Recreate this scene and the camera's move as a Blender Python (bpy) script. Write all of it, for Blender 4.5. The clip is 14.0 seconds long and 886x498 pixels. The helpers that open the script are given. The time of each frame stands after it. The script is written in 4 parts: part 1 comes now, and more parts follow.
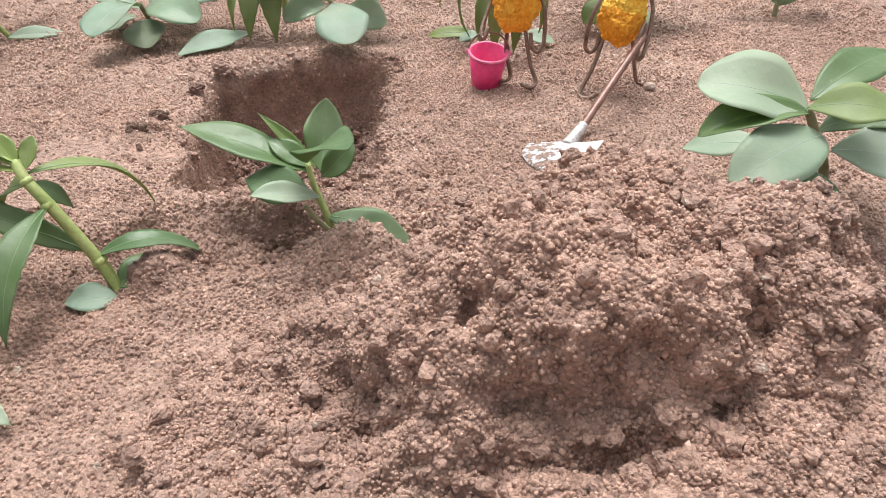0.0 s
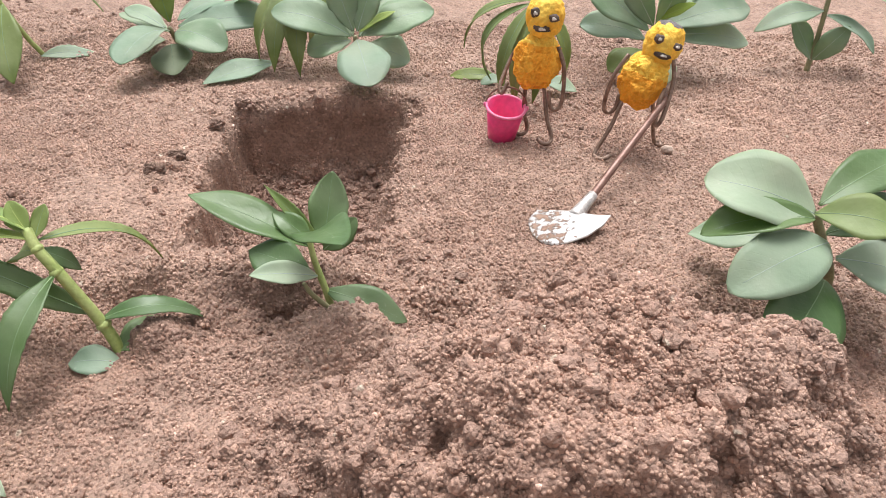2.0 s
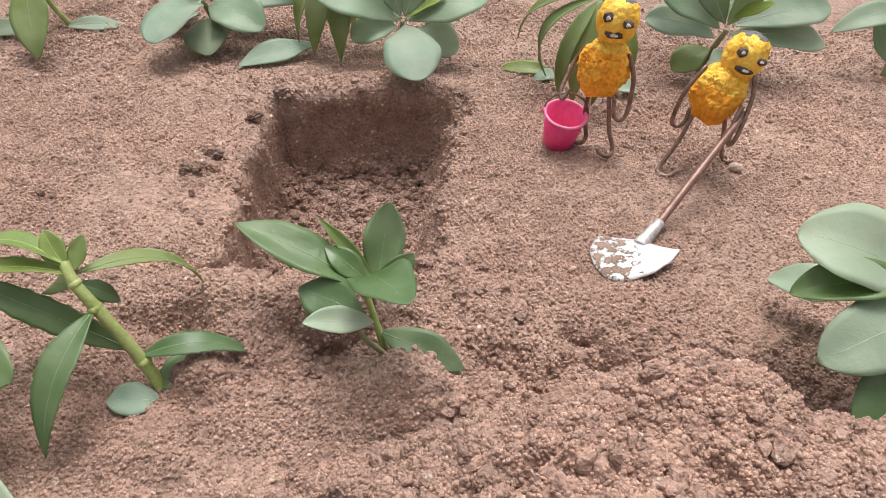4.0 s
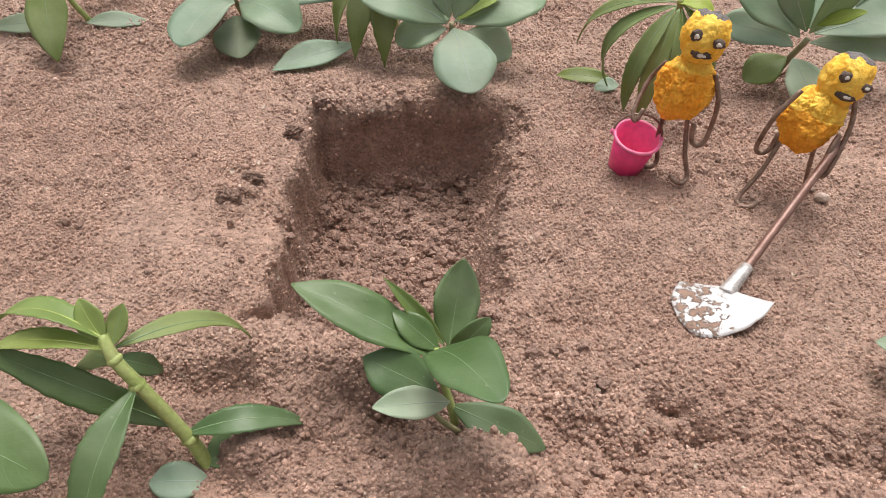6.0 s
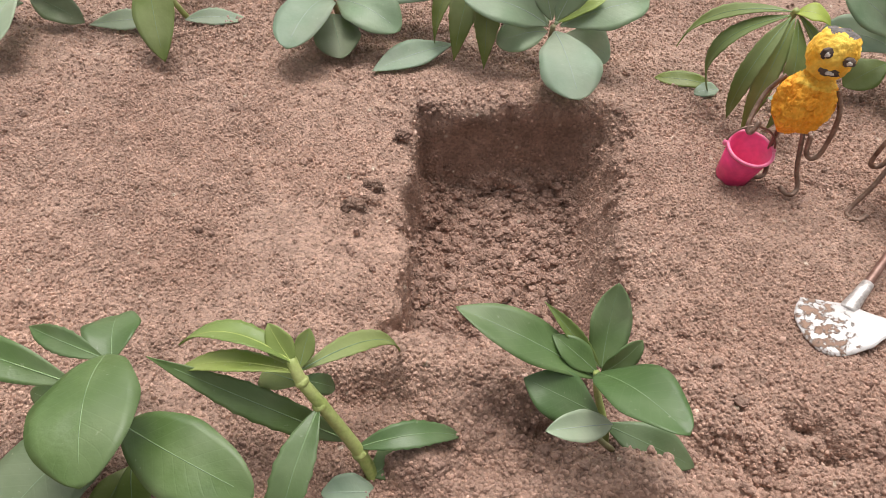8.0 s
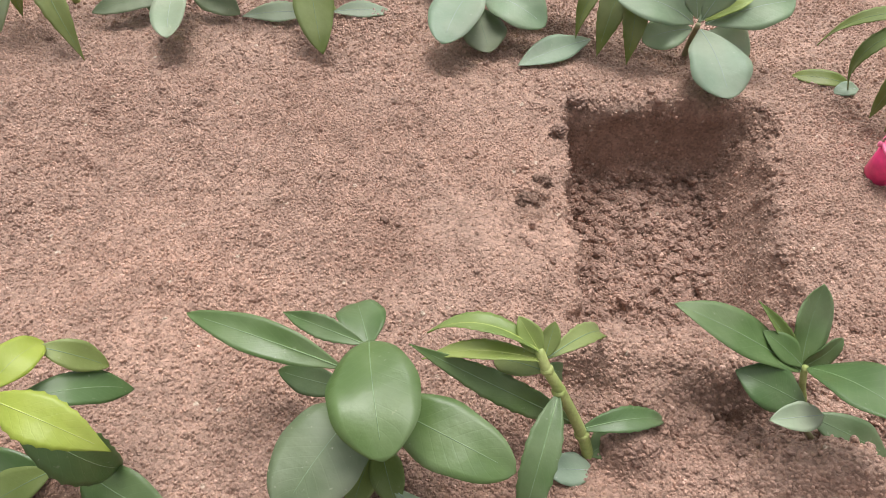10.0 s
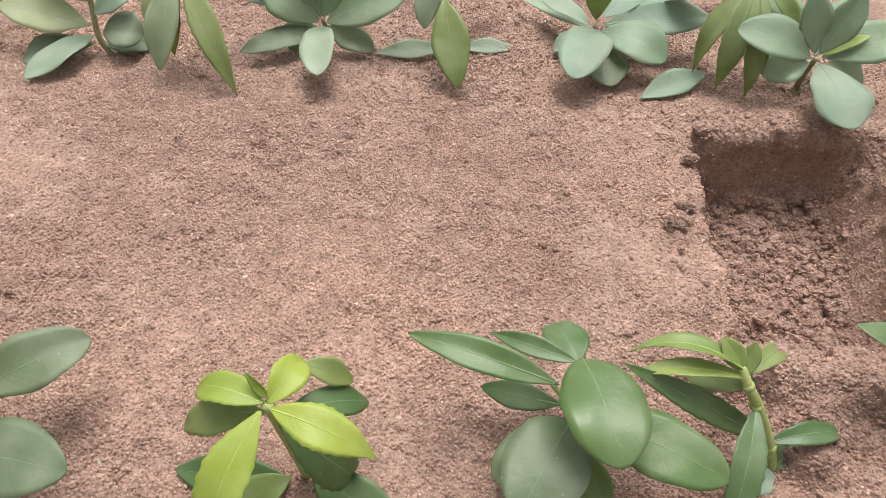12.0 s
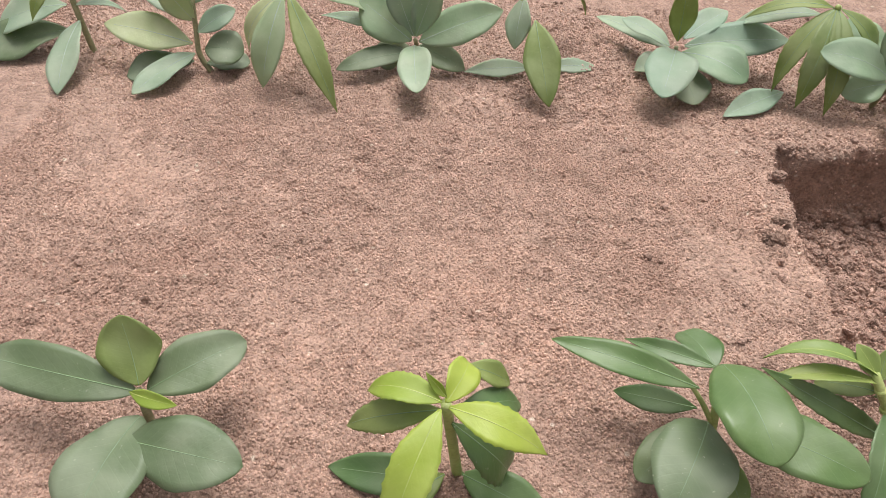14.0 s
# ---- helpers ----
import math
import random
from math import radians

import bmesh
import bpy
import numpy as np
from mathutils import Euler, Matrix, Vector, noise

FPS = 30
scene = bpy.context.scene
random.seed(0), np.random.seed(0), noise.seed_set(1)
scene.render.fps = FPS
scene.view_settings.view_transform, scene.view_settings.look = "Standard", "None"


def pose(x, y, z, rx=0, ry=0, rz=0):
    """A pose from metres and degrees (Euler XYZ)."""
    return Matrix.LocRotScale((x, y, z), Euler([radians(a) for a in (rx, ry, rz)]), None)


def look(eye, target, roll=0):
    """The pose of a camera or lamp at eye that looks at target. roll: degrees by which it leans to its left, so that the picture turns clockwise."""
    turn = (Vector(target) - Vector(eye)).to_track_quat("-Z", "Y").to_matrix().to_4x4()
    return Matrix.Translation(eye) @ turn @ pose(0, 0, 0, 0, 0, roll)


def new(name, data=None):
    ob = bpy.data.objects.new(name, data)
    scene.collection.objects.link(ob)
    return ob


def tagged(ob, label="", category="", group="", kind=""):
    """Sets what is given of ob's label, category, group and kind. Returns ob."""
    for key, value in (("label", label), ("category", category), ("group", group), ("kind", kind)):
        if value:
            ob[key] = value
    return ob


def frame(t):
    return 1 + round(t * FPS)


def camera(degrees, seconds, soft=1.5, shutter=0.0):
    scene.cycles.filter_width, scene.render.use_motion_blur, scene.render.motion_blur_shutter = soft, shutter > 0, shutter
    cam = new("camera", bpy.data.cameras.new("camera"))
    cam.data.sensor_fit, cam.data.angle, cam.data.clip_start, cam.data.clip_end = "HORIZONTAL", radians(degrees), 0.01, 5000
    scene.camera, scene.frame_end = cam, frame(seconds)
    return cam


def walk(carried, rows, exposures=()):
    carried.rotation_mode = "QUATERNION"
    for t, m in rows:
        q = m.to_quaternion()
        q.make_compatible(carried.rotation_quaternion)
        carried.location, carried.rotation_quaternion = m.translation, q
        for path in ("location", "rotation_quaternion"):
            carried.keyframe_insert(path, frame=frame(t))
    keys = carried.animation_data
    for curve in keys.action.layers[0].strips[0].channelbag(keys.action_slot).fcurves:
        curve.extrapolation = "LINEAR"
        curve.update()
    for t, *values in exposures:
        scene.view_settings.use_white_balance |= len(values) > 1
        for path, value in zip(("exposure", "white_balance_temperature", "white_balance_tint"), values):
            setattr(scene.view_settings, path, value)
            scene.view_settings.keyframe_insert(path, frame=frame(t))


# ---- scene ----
cam = camera(67.0, 14.0, soft=0.7)
SUN, SKY = 2.3, 0.215
METRES, EYE, TILT, LEAN, TURN = 0.3, 0.1185, -37.33, 0.73, 0.0
ROWS = [
    (0.0, 0.0, 0.0, 0.0, 0.0, 0.0, -0.0),
    (0.5, 0.03, 0.0017, 0.0129, 0.85, -0.44, -0.78),
    (1.0, 0.0387, -0.0015, 0.0286, 1.37, -0.99, -1.84),
    (1.5, 0.0332, -0.0061, 0.0586, 2.08, -1.36, -2.97),
    (2.0, 0.0265, -0.0054, 0.0933, 2.43, -1.47, -3.65),
    (2.5, 0.0207, 0.0024, 0.1064, 2.74, -2.75, -4.49),
    (3.0, 0.0078, 0.0119, 0.1281, 2.96, -3.87, -5.03),
    (5.5, -0.0905, 0.1042, 0.2207, 4.09, -8.65, -7.42),
    (6.0, -0.1034, 0.119, 0.2334, 4.08, -8.89, -7.03),
    (6.5, -0.1144, 0.1237, 0.2529, 4.11, -8.98, -6.9),
    (7.0, -0.1388, 0.1183, 0.2605, 3.95, -9.67, -7.23),
    (7.5, -0.179, 0.1098, 0.2624, 4.51, -10.2, -7.64),
    (8.0, -0.2284, 0.1001, 0.2657, 5.06, -11.77, -7.67),
    (10.5, -0.4482, 0.0281, 0.2678, 7.24, -14.4, -8.56),
    (11.0, -0.4928, 0.013, 0.2643, 7.7, -14.21, -8.48),
    (11.5, -0.5292, -0.0075, 0.2671, 7.98, -13.43, -8.38),
    (12.0, -0.5686, -0.0284, 0.2653, 8.02, -12.89, -8.1),
    (12.5, -0.5992, -0.039, 0.2645, 7.83, -12.98, -8.18),
    (13.0, -0.642, -0.0498, 0.2556, 8.01, -12.94, -8.14),
    (13.5, -0.6865, -0.0713, 0.2533, 8.17, -12.09, -8.54),
    (14.0, -0.6994, -0.0848, 0.2508, 8.29, -11.83, -8.48),
]
walk(cam, [(t, pose(0, 0, EYE, TILT, LEAN, TURN) @ pose(METRES * x, METRES * y, METRES * z, 90 + pitch, roll, yaw)) for t, x, y, z, yaw, pitch, roll in ROWS],
     exposures=[(0.0, 0.15, 6250, 8), (1.0, 0.17, 6300, 8), (3.0, 0.0, 6350, 9), (6.5, -0.21, 6550, 10), (8.0, -0.21, 6600, 10), (11.0, -0.07, 6400, 10), (14.0, -0.06, 6450, 10)])

# ---- light ----
world = bpy.data.worlds.new("sky")
scene.world = world
world.use_nodes = True
wt = world.node_tree
sky = wt.nodes.new("ShaderNodeTexSky")
sky.sky_type, sky.sun_disc = "NISHITA", False
sky.sun_elevation, sky.sun_rotation = radians(70), radians(-4)
sky.air_density, sky.dust_density = 0.6, 6.0
haze = wt.nodes.new("ShaderNodeHueSaturation")
haze.inputs["Saturation"].default_value = 0.08
wt.links.new(sky.outputs[0], haze.inputs["Color"])
wt.links.new(haze.outputs[0], wt.nodes["Background"].inputs[0])
wt.nodes["Background"].inputs[1].default_value = SKY
sun = new("sun", bpy.data.lights.new("sun", "SUN"))
sun.data.energy, sun.data.angle, sun.data.color = SUN, radians(30), (1.0, 0.95, 0.88)
sun.matrix_world = look((-0.025, 0.34, 0.94), (0, 0, 0))


# ---- materials ----
def material(name, rough=0.6, metal=0.0):
    m = bpy.data.materials.new(name)
    m.use_nodes = True
    nt = m.node_tree
    b = nt.nodes["Principled BSDF"]
    b.inputs["Roughness"].default_value = rough
    b.inputs["Metallic"].default_value = metal
    return m, nt, b


def node(nt, kind, **values):
    n = nt.nodes.new(kind)
    for k, v in values.items():
        n.inputs[k.replace("_", " ")].default_value = v
    return n


def ramp(nt, src, stops):
    r = nt.nodes.new("ShaderNodeValToRGB")
    e = r.color_ramp.elements
    while len(e) < len(stops):
        e.new(0.5)
    for el, (p, c) in zip(e, stops):
        el.position, el.color = p, (*c, 1)
    nt.links.new(src, r.inputs[0])
    return r.outputs[0]


def mix(nt, fac, a, b, how="MIX"):
    n = nt.nodes.new("ShaderNodeMix")
    n.data_type, n.blend_type = "RGBA", how
    for s, v in ((0, fac), (6, a), (7, b)):
        if isinstance(v, (int, float)):
            n.inputs[s].default_value = v
        elif isinstance(v, tuple):
            n.inputs[s].default_value = (*v, 1)
        else:
            nt.links.new(v, n.inputs[s])
    return n.outputs[2]


def bump(nt, b, height, strength, distance, after=None):
    n = nt.nodes.new("ShaderNodeBump")
    n.inputs["Strength"].default_value, n.inputs["Distance"].default_value = strength, distance
    nt.links.new(height, n.inputs["Height"])
    if after is not None:
        nt.links.new(after, n.inputs["Normal"])
    nt.links.new(n.outputs[0], b.inputs["Normal"])
    return n.outputs[0]


def soil(name, light, dark, damp=0.0, loose=False):
    """Granular reddish earth: single grains in their own tones, with pale sand specks and larger damp stains."""
    m, nt, b = material(name, 0.75)
    b.inputs["Specular IOR Level"].default_value = 0.5
    co = nt.nodes.new("ShaderNodeNewGeometry").outputs["Position"]
    grains = node(nt, "ShaderNodeTexVoronoi", Scale=1000.0)
    coarse = node(nt, "ShaderNodeTexNoise", Scale=560.0, Detail=4.0, Roughness=0.7)
    fine = node(nt, "ShaderNodeTexNoise", Scale=1500.0, Detail=3.0)
    mid = node(nt, "ShaderNodeTexNoise", Scale=110.0, Detail=6.0, Roughness=0.65)
    big = node(nt, "ShaderNodeTexNoise", Scale=11.0, Detail=4.0)
    specks = node(nt, "ShaderNodeTexVoronoi", Scale=330.0)
    warp = node(nt, "ShaderNodeTexNoise", Scale=900.0, Detail=2.0)
    nt.links.new(co, warp.inputs["Vector"])
    moved = nt.nodes.new("ShaderNodeVectorMath")
    moved.operation = "MULTIPLY_ADD"
    nt.links.new(warp.outputs["Color"], moved.inputs[0])
    moved.inputs[1].default_value = (0.0010, 0.0010, 0.0010)
    nt.links.new(co, moved.inputs[2])
    for n in (grains, coarse):
        nt.links.new(moved.outputs[0], n.inputs["Vector"])
    for n in (fine, mid, big, specks):
        nt.links.new(co, n.inputs["Vector"])
    tone = ramp(nt, mid.outputs[0], [(0.28, dark), (0.52, light), (0.8, tuple(min(1, v * 1.22) for v in light))])
    hue = ramp(nt, big.outputs[0], [(0.3, (0.84, 0.78, 0.75)), (0.5, (1, 1, 1)), (0.7, (1.12, 1.09, 1.07))])
    col = mix(nt, 1.0, tone, hue, "MULTIPLY")
    sep = nt.nodes.new("ShaderNodeSeparateColor")
    nt.links.new(grains.outputs["Color"], sep.inputs[0])
    if loose:
        island = nt.nodes.new("ShaderNodeNewGeometry").outputs["Random Per Island"]
        col = mix(nt, 1.0, col, ramp(nt, island, [(0.0, (0.78, 0.75, 0.74)), (0.5, (1, 1, 1)), (0.98, (1.2, 1.18, 1.16)), (1.0, (1.7, 1.8, 1.9))]), "MULTIPLY")
    else:
        col = mix(nt, 1.0, col, ramp(nt, sep.outputs[0], [(0.0, (0.74, 0.72, 0.71)), (0.45, (1, 1, 1)), (1.0, (1.22, 1.2, 1.18))]), "MULTIPLY")
    sp = nt.nodes.new("ShaderNodeSeparateColor")
    nt.links.new(specks.outputs["Color"], sp.inputs[0])
    pale = ramp(nt, sp.outputs[1], [(0.965 + damp * 0.02, (0, 0, 0)), (0.985, (0.75, 0.75, 0.75))])
    near = ramp(nt, specks.outputs["Distance"], [(0.2, (1, 1, 1)), (0.34, (0, 0, 0))])
    col = mix(nt, mix(nt, 1.0, pale, near, "MULTIPLY"), col, (0.62, 0.52, 0.42))
    nt.links.new(col, b.inputs["Base Color"])
    cells = node(nt, "ShaderNodeTexVoronoi", Scale=680.0)
    nt.links.new(moved.outputs[0], cells.inputs["Vector"])
    if loose:
        h = bump(nt, b, coarse.outputs[0], 0.8, 0.0016)
    else:
        h = bump(nt, b, coarse.outputs[0], 0.6, 0.0013)
        h = bump(nt, b, cells.outputs["Distance"], 0.7, -0.0008, h)
        h = bump(nt, b, grains.outputs["Distance"], 0.7, -0.0006, h)
    bump(nt, b, fine.outputs[0], 0.6, 0.0005, h)
    return m


def leaf_skin(name, top, edge, vein, dust=0.25, rough=0.38):
    """A waxy leaf blade with a pale midrib, faint side veins and some dust."""
    m, nt, b = material(name, rough)
    b.inputs["Specular IOR Level"].default_value = 0.5
    uv = nt.nodes.new("ShaderNodeUVMap").outputs[0]
    geo = nt.nodes.new("ShaderNodeNewGeometry").outputs["Position"]
    info = nt.nodes.new("ShaderNodeObjectInfo").outputs["Random"]
    xyz = nt.nodes.new("ShaderNodeSeparateXYZ")
    nt.links.new(uv, xyz.inputs[0])
    side = nt.nodes.new("ShaderNodeMath")
    side.operation = "ABSOLUTE"
    nt.links.new(xyz.outputs[1], side.inputs[0])
    slope = nt.nodes.new("ShaderNodeMath")
    slope.operation = "MULTIPLY_ADD"
    nt.links.new(side.outputs[0], slope.inputs[0])
    slope.inputs[1].default_value = -0.22
    nt.links.new(xyz.outputs[0], slope.inputs[2])
    wave = nt.nodes.new("ShaderNodeMath")
    wave.operation = "PINGPONG"
    nt.links.new(slope.outputs[0], wave.inputs[0])
    wave.inputs[1].default_value = 0.045
    veins = ramp(nt, wave.outputs[0], [(0.0, (1, 1, 1)), (0.008, (0, 0, 0))])
    blot = node(nt, "ShaderNodeTexNoise", Scale=90.0, Detail=5.0)
    fleck = node(nt, "ShaderNodeTexNoise", Scale=700.0, Detail=2.0)
    patch = node(nt, "ShaderNodeTexNoise", Scale=45.0, Detail=2.0)
    for n in (blot, fleck, patch):
        nt.links.new(geo, n.inputs["Vector"])
    col = mix(nt, ramp(nt, blot.outputs[0], [(0.3, (0, 0, 0)), (0.7, (1, 1, 1))]), top, edge)
    col = mix(nt, 1.0, col, ramp(nt, info, [(0.0, (0.8, 0.86, 0.84)), (1.0, (1.18, 1.1, 1.05))]), "MULTIPLY")
    col = mix(nt, mix(nt, 1.0, veins, (0.07, 0.07, 0.07), "MULTIPLY"), col, vein)
    film = mix(nt, 1.0, ramp(nt, patch.outputs[0], [(0.42, (0, 0, 0)), (0.75, (1, 1, 1))]), (dust, dust, dust), "MULTIPLY")
    col = mix(nt, film, col, (0.42, 0.44, 0.36))
    spots = mix(nt, 1.0, ramp(nt, fleck.outputs[0], [(0.70, (0, 0, 0)), (0.80, (1, 1, 1))]), (dust, dust, dust), "MULTIPLY")
    col = mix(nt, spots, col, (0.6, 0.58, 0.5))
    nt.links.new(col, b.inputs["Base Color"])
    nt.links.new(ramp(nt, patch.outputs[0], [(0.3, (rough,) * 3), (0.8, (rough + 0.25,) * 3)]), b.inputs["Roughness"])
    h = bump(nt, b, blot.outputs[0], 0.4, 0.002)
    bump(nt, b, veins, 0.1, -0.0002, h)
    tr = nt.nodes.new("ShaderNodeBsdfTranslucent")
    nt.links.new(mix(nt, 1.0, col, (1.3, 1.5, 0.5), "MULTIPLY"), tr.inputs[0])
    blend = nt.nodes.new("ShaderNodeMixShader")
    blend.inputs[0].default_value = 0.3
    nt.links.new(b.outputs[0], blend.inputs[1])
    nt.links.new(tr.outputs[0], blend.inputs[2])
    nt.links.new(blend.outputs[0], nt.nodes["Material Output"].inputs[0])
    return m


def simple(name, low, high, scale, rough, metal=0.0, relief=0.0, depth=0.0005, spec=0.5):
    """Two tones of one colour broken up by noise, with relief from the same noise."""
    m, nt, b = material(name, rough, metal)
    b.inputs["Specular IOR Level"].default_value = spec
    geo = nt.nodes.new("ShaderNodeNewGeometry").outputs["Position"]
    n1 = node(nt, "ShaderNodeTexNoise", Scale=scale, Detail=6.0, Roughness=0.65)
    n2 = node(nt, "ShaderNodeTexNoise", Scale=scale * 6, Detail=3.0)
    nt.links.new(geo, n1.inputs["Vector"])
    nt.links.new(geo, n2.inputs["Vector"])
    col = mix(nt, ramp(nt, n1.outputs[0], [(0.35, (0, 0, 0)), (0.65, (1, 1, 1))]), low, high)
    col = mix(nt, 0.5, col, ramp(nt, n2.outputs[0], [(0.3, (0.75,) * 3), (0.7, (1.2,) * 3)]), "MULTIPLY")
    nt.links.new(col, b.inputs["Base Color"])
    if relief:
        h = bump(nt, b, n1.outputs[0], relief, depth * 2)
        bump(nt, b, n2.outputs[0], relief, depth, h)
    return m


# toned darker than LOOSE: shade in the gaps between grains is partly painted
SOIL = soil("dry_reddish_soil_gap_shade", (0.35, 0.228, 0.177), (0.25, 0.157, 0.12))
CLOD = soil("crumbly_soil", (0.335, 0.215, 0.17), (0.22, 0.138, 0.107), 0.5)
LOOSE = soil("loose_soil_granules", (0.44, 0.289, 0.227), (0.325, 0.206, 0.16), 0.6, True)
DAMP = soil("damp_dark_soil", (0.22, 0.138, 0.105), (0.12, 0.072, 0.054), 1.0)
GREEN = leaf_skin("waxy_green_leaf", (0.098, 0.172, 0.058), (0.142, 0.226, 0.086), (0.24, 0.33, 0.17), 0.25, 0.29)
# greyish green, lightened by sky sheen and haze painted into the colour
PALE = leaf_skin("greyish_leaf_sky_sheen", (0.28, 0.37, 0.275), (0.35, 0.43, 0.335), (0.36, 0.43, 0.28), 0.5, 0.45)
DUSTY = leaf_skin("dusty_green_leaf", (0.135, 0.185, 0.095), (0.185, 0.235, 0.135), (0.3, 0.38, 0.22), 0.45, 0.42)
YOUNG = leaf_skin("young_yellow_green_leaf", (0.27, 0.36, 0.05), (0.36, 0.44, 0.085), (0.45, 0.5, 0.2), 0.12)
OLIVE = leaf_skin("olive_long_leaf", (0.17, 0.235, 0.06), (0.25, 0.31, 0.105), (0.32, 0.36, 0.18), 0.2)
# back-row leaf green, its base colour raised to imitate reflected sky
SAGE_SHEEN = leaf_skin("sage_leaf_sky_sheen", (0.215, 0.315, 0.20), (0.285, 0.385, 0.26), (0.3, 0.4, 0.22), 0.35, 0.36)
SPRING = leaf_skin("pale_spring_green_leaf", (0.22, 0.30, 0.075), (0.31, 0.38, 0.125), (0.4, 0.45, 0.2), 0.2)
YOUNG_RIB = simple("young_leaf_rib", (0.36, 0.45, 0.09), (0.46, 0.52, 0.16), 200, 0.5)
CREAM = leaf_skin("pale_yellowish_leaf", (0.35, 0.41, 0.25), (0.44, 0.49, 0.32), (0.5, 0.54, 0.38), 0.4, 0.42)
RIB = simple("leaf_rib", (0.17, 0.27, 0.11), (0.23, 0.33, 0.16), 200, 0.5)
PALE_RIB = simple("pale_leaf_rib", (0.33, 0.42, 0.30), (0.40, 0.48, 0.36), 200, 0.5)
STEM = simple("green_stem", (0.26, 0.33, 0.09), (0.38, 0.42, 0.16), 150, 0.5, 0, 0.3)
BROWN_STEM = simple("brownish_stem", (0.20, 0.20, 0.10), (0.30, 0.28, 0.15), 150, 0.6, 0, 0.3)
CLAY = simple("orange_clay", (0.91, 0.34, 0.017), (0.96, 0.47, 0.05), 130, 0.7, 0, 0.6, 0.0007, 0.4)
YELLOW = simple("yellow_clay", (0.95, 0.47, 0.035), (0.97, 0.65, 0.11), 130, 0.7, 0, 0.6, 0.0007, 0.4)
BLACK = simple("dark_clay", (0.05, 0.032, 0.026), (0.13, 0.09, 0.07), 200, 0.7, 0, 0.5)
WHITE = simple("white_clay", (0.6, 0.55, 0.5), (0.8, 0.76, 0.7), 300, 0.6)
CAP = simple("grey_clay_cap", (0.10, 0.085, 0.085), (0.17, 0.15, 0.15), 150, 0.8, 0, 0.6)
WIRE = simple("rusty_iron_wire", (0.15, 0.085, 0.06), (0.33, 0.23, 0.18), 250, 0.4, 0.45, 0.3, 0.0003)
ROD = simple("brown_iron_rod", (0.17, 0.085, 0.065), (0.26, 0.15, 0.12), 200, 0.4, 0.3, 0.3, 0.0003)
PINK = simple("pink_plastic", (0.72, 0.035, 0.16), (0.80, 0.06, 0.22), 60, 0.35)
PINK_RIM = simple("pale_pink_plastic_edge", (0.80, 0.16, 0.32), (0.85, 0.25, 0.4), 80, 0.4)
STEEL = simple("bright_sheet_steel", (0.36, 0.32, 0.30), (0.70, 0.67, 0.66), 260, 0.42, 0.45, 0.4)
BLADE, nt, b = material("soiled_sheet_steel", 0.4, 0.25)
uvn = nt.nodes.new("ShaderNodeUVMap").outputs[0]
dirt = node(nt, "ShaderNodeTexNoise", Scale=380.0, Detail=6.0, Roughness=0.72)
where_ = nt.nodes.new("ShaderNodeSeparateXYZ")
nt.links.new(uvn, where_.inputs[0])
nt.links.new(nt.nodes.new("ShaderNodeNewGeometry").outputs["Position"], dirt.inputs["Vector"])
caked = nt.nodes.new("ShaderNodeMath")
caked.operation = "ADD"
nt.links.new(dirt.outputs[0], caked.inputs[0])
nt.links.new(where_.outputs[0], caked.inputs[1])
soiled = ramp(nt, caked.outputs[0], [(0.70, (0, 0, 0)), (0.76, (1, 1, 1))])
nt.links.new(mix(nt, soiled, (0.66, 0.63, 0.63), mix(nt, ramp(nt, dirt.outputs[0], [(0.45, (0, 0, 0)), (0.6, (1, 1, 1))]), (0.2, 0.125, 0.095), (0.34, 0.225, 0.17))), b.inputs["Base Color"])
nt.links.new(ramp(nt, caked.outputs[0], [(0.70, (0.38,) * 3), (0.76, (0.9,) * 3)]), b.inputs["Roughness"])
bump(nt, b, soiled, 0.8, 0.0006)
STRAW = simple("dry_straw", (0.5, 0.4, 0.27), (0.62, 0.52, 0.38), 200, 0.7)
PEBBLE = simple("pale_pebble", (0.48, 0.36, 0.30), (0.58, 0.45, 0.38), 150, 0.8, 0, 0.5)


# ---- shaping ----
MM = 0.001


def hashed(ix, iy, iz, seed):
    n = (ix * 374761393 + iy * 668265263 + iz * 2147483647 + seed * 1274126177) & 0xFFFFFFFF
    n = ((n ^ (n >> 13)) * 1274126177) & 0xFFFFFFFF
    n = ((n ^ (n >> 16)) * 2246822519) & 0xFFFFFFFF
    return ((n ^ (n >> 15)) & 0xFFFFFF) / float(0x1000000)


def smooth_noise(p, size, seed):
    """Value noise of an (n, 3) array of places, -1 to 1."""
    q = p / size
    i = np.floor(q).astype(np.int64)
    f = q - i
    f = f * f * (3 - 2 * f)
    out = np.zeros(len(p))
    for a in (0, 1):
        for b in (0, 1):
            for c in (0, 1):
                w = np.abs(1 - a - f[:, 0]) * np.abs(1 - b - f[:, 1]) * np.abs(1 - c - f[:, 2])
                out += w * hashed(i[:, 0] + a, i[:, 1] + b, i[:, 2] + c, seed)
    return out * 2 - 1


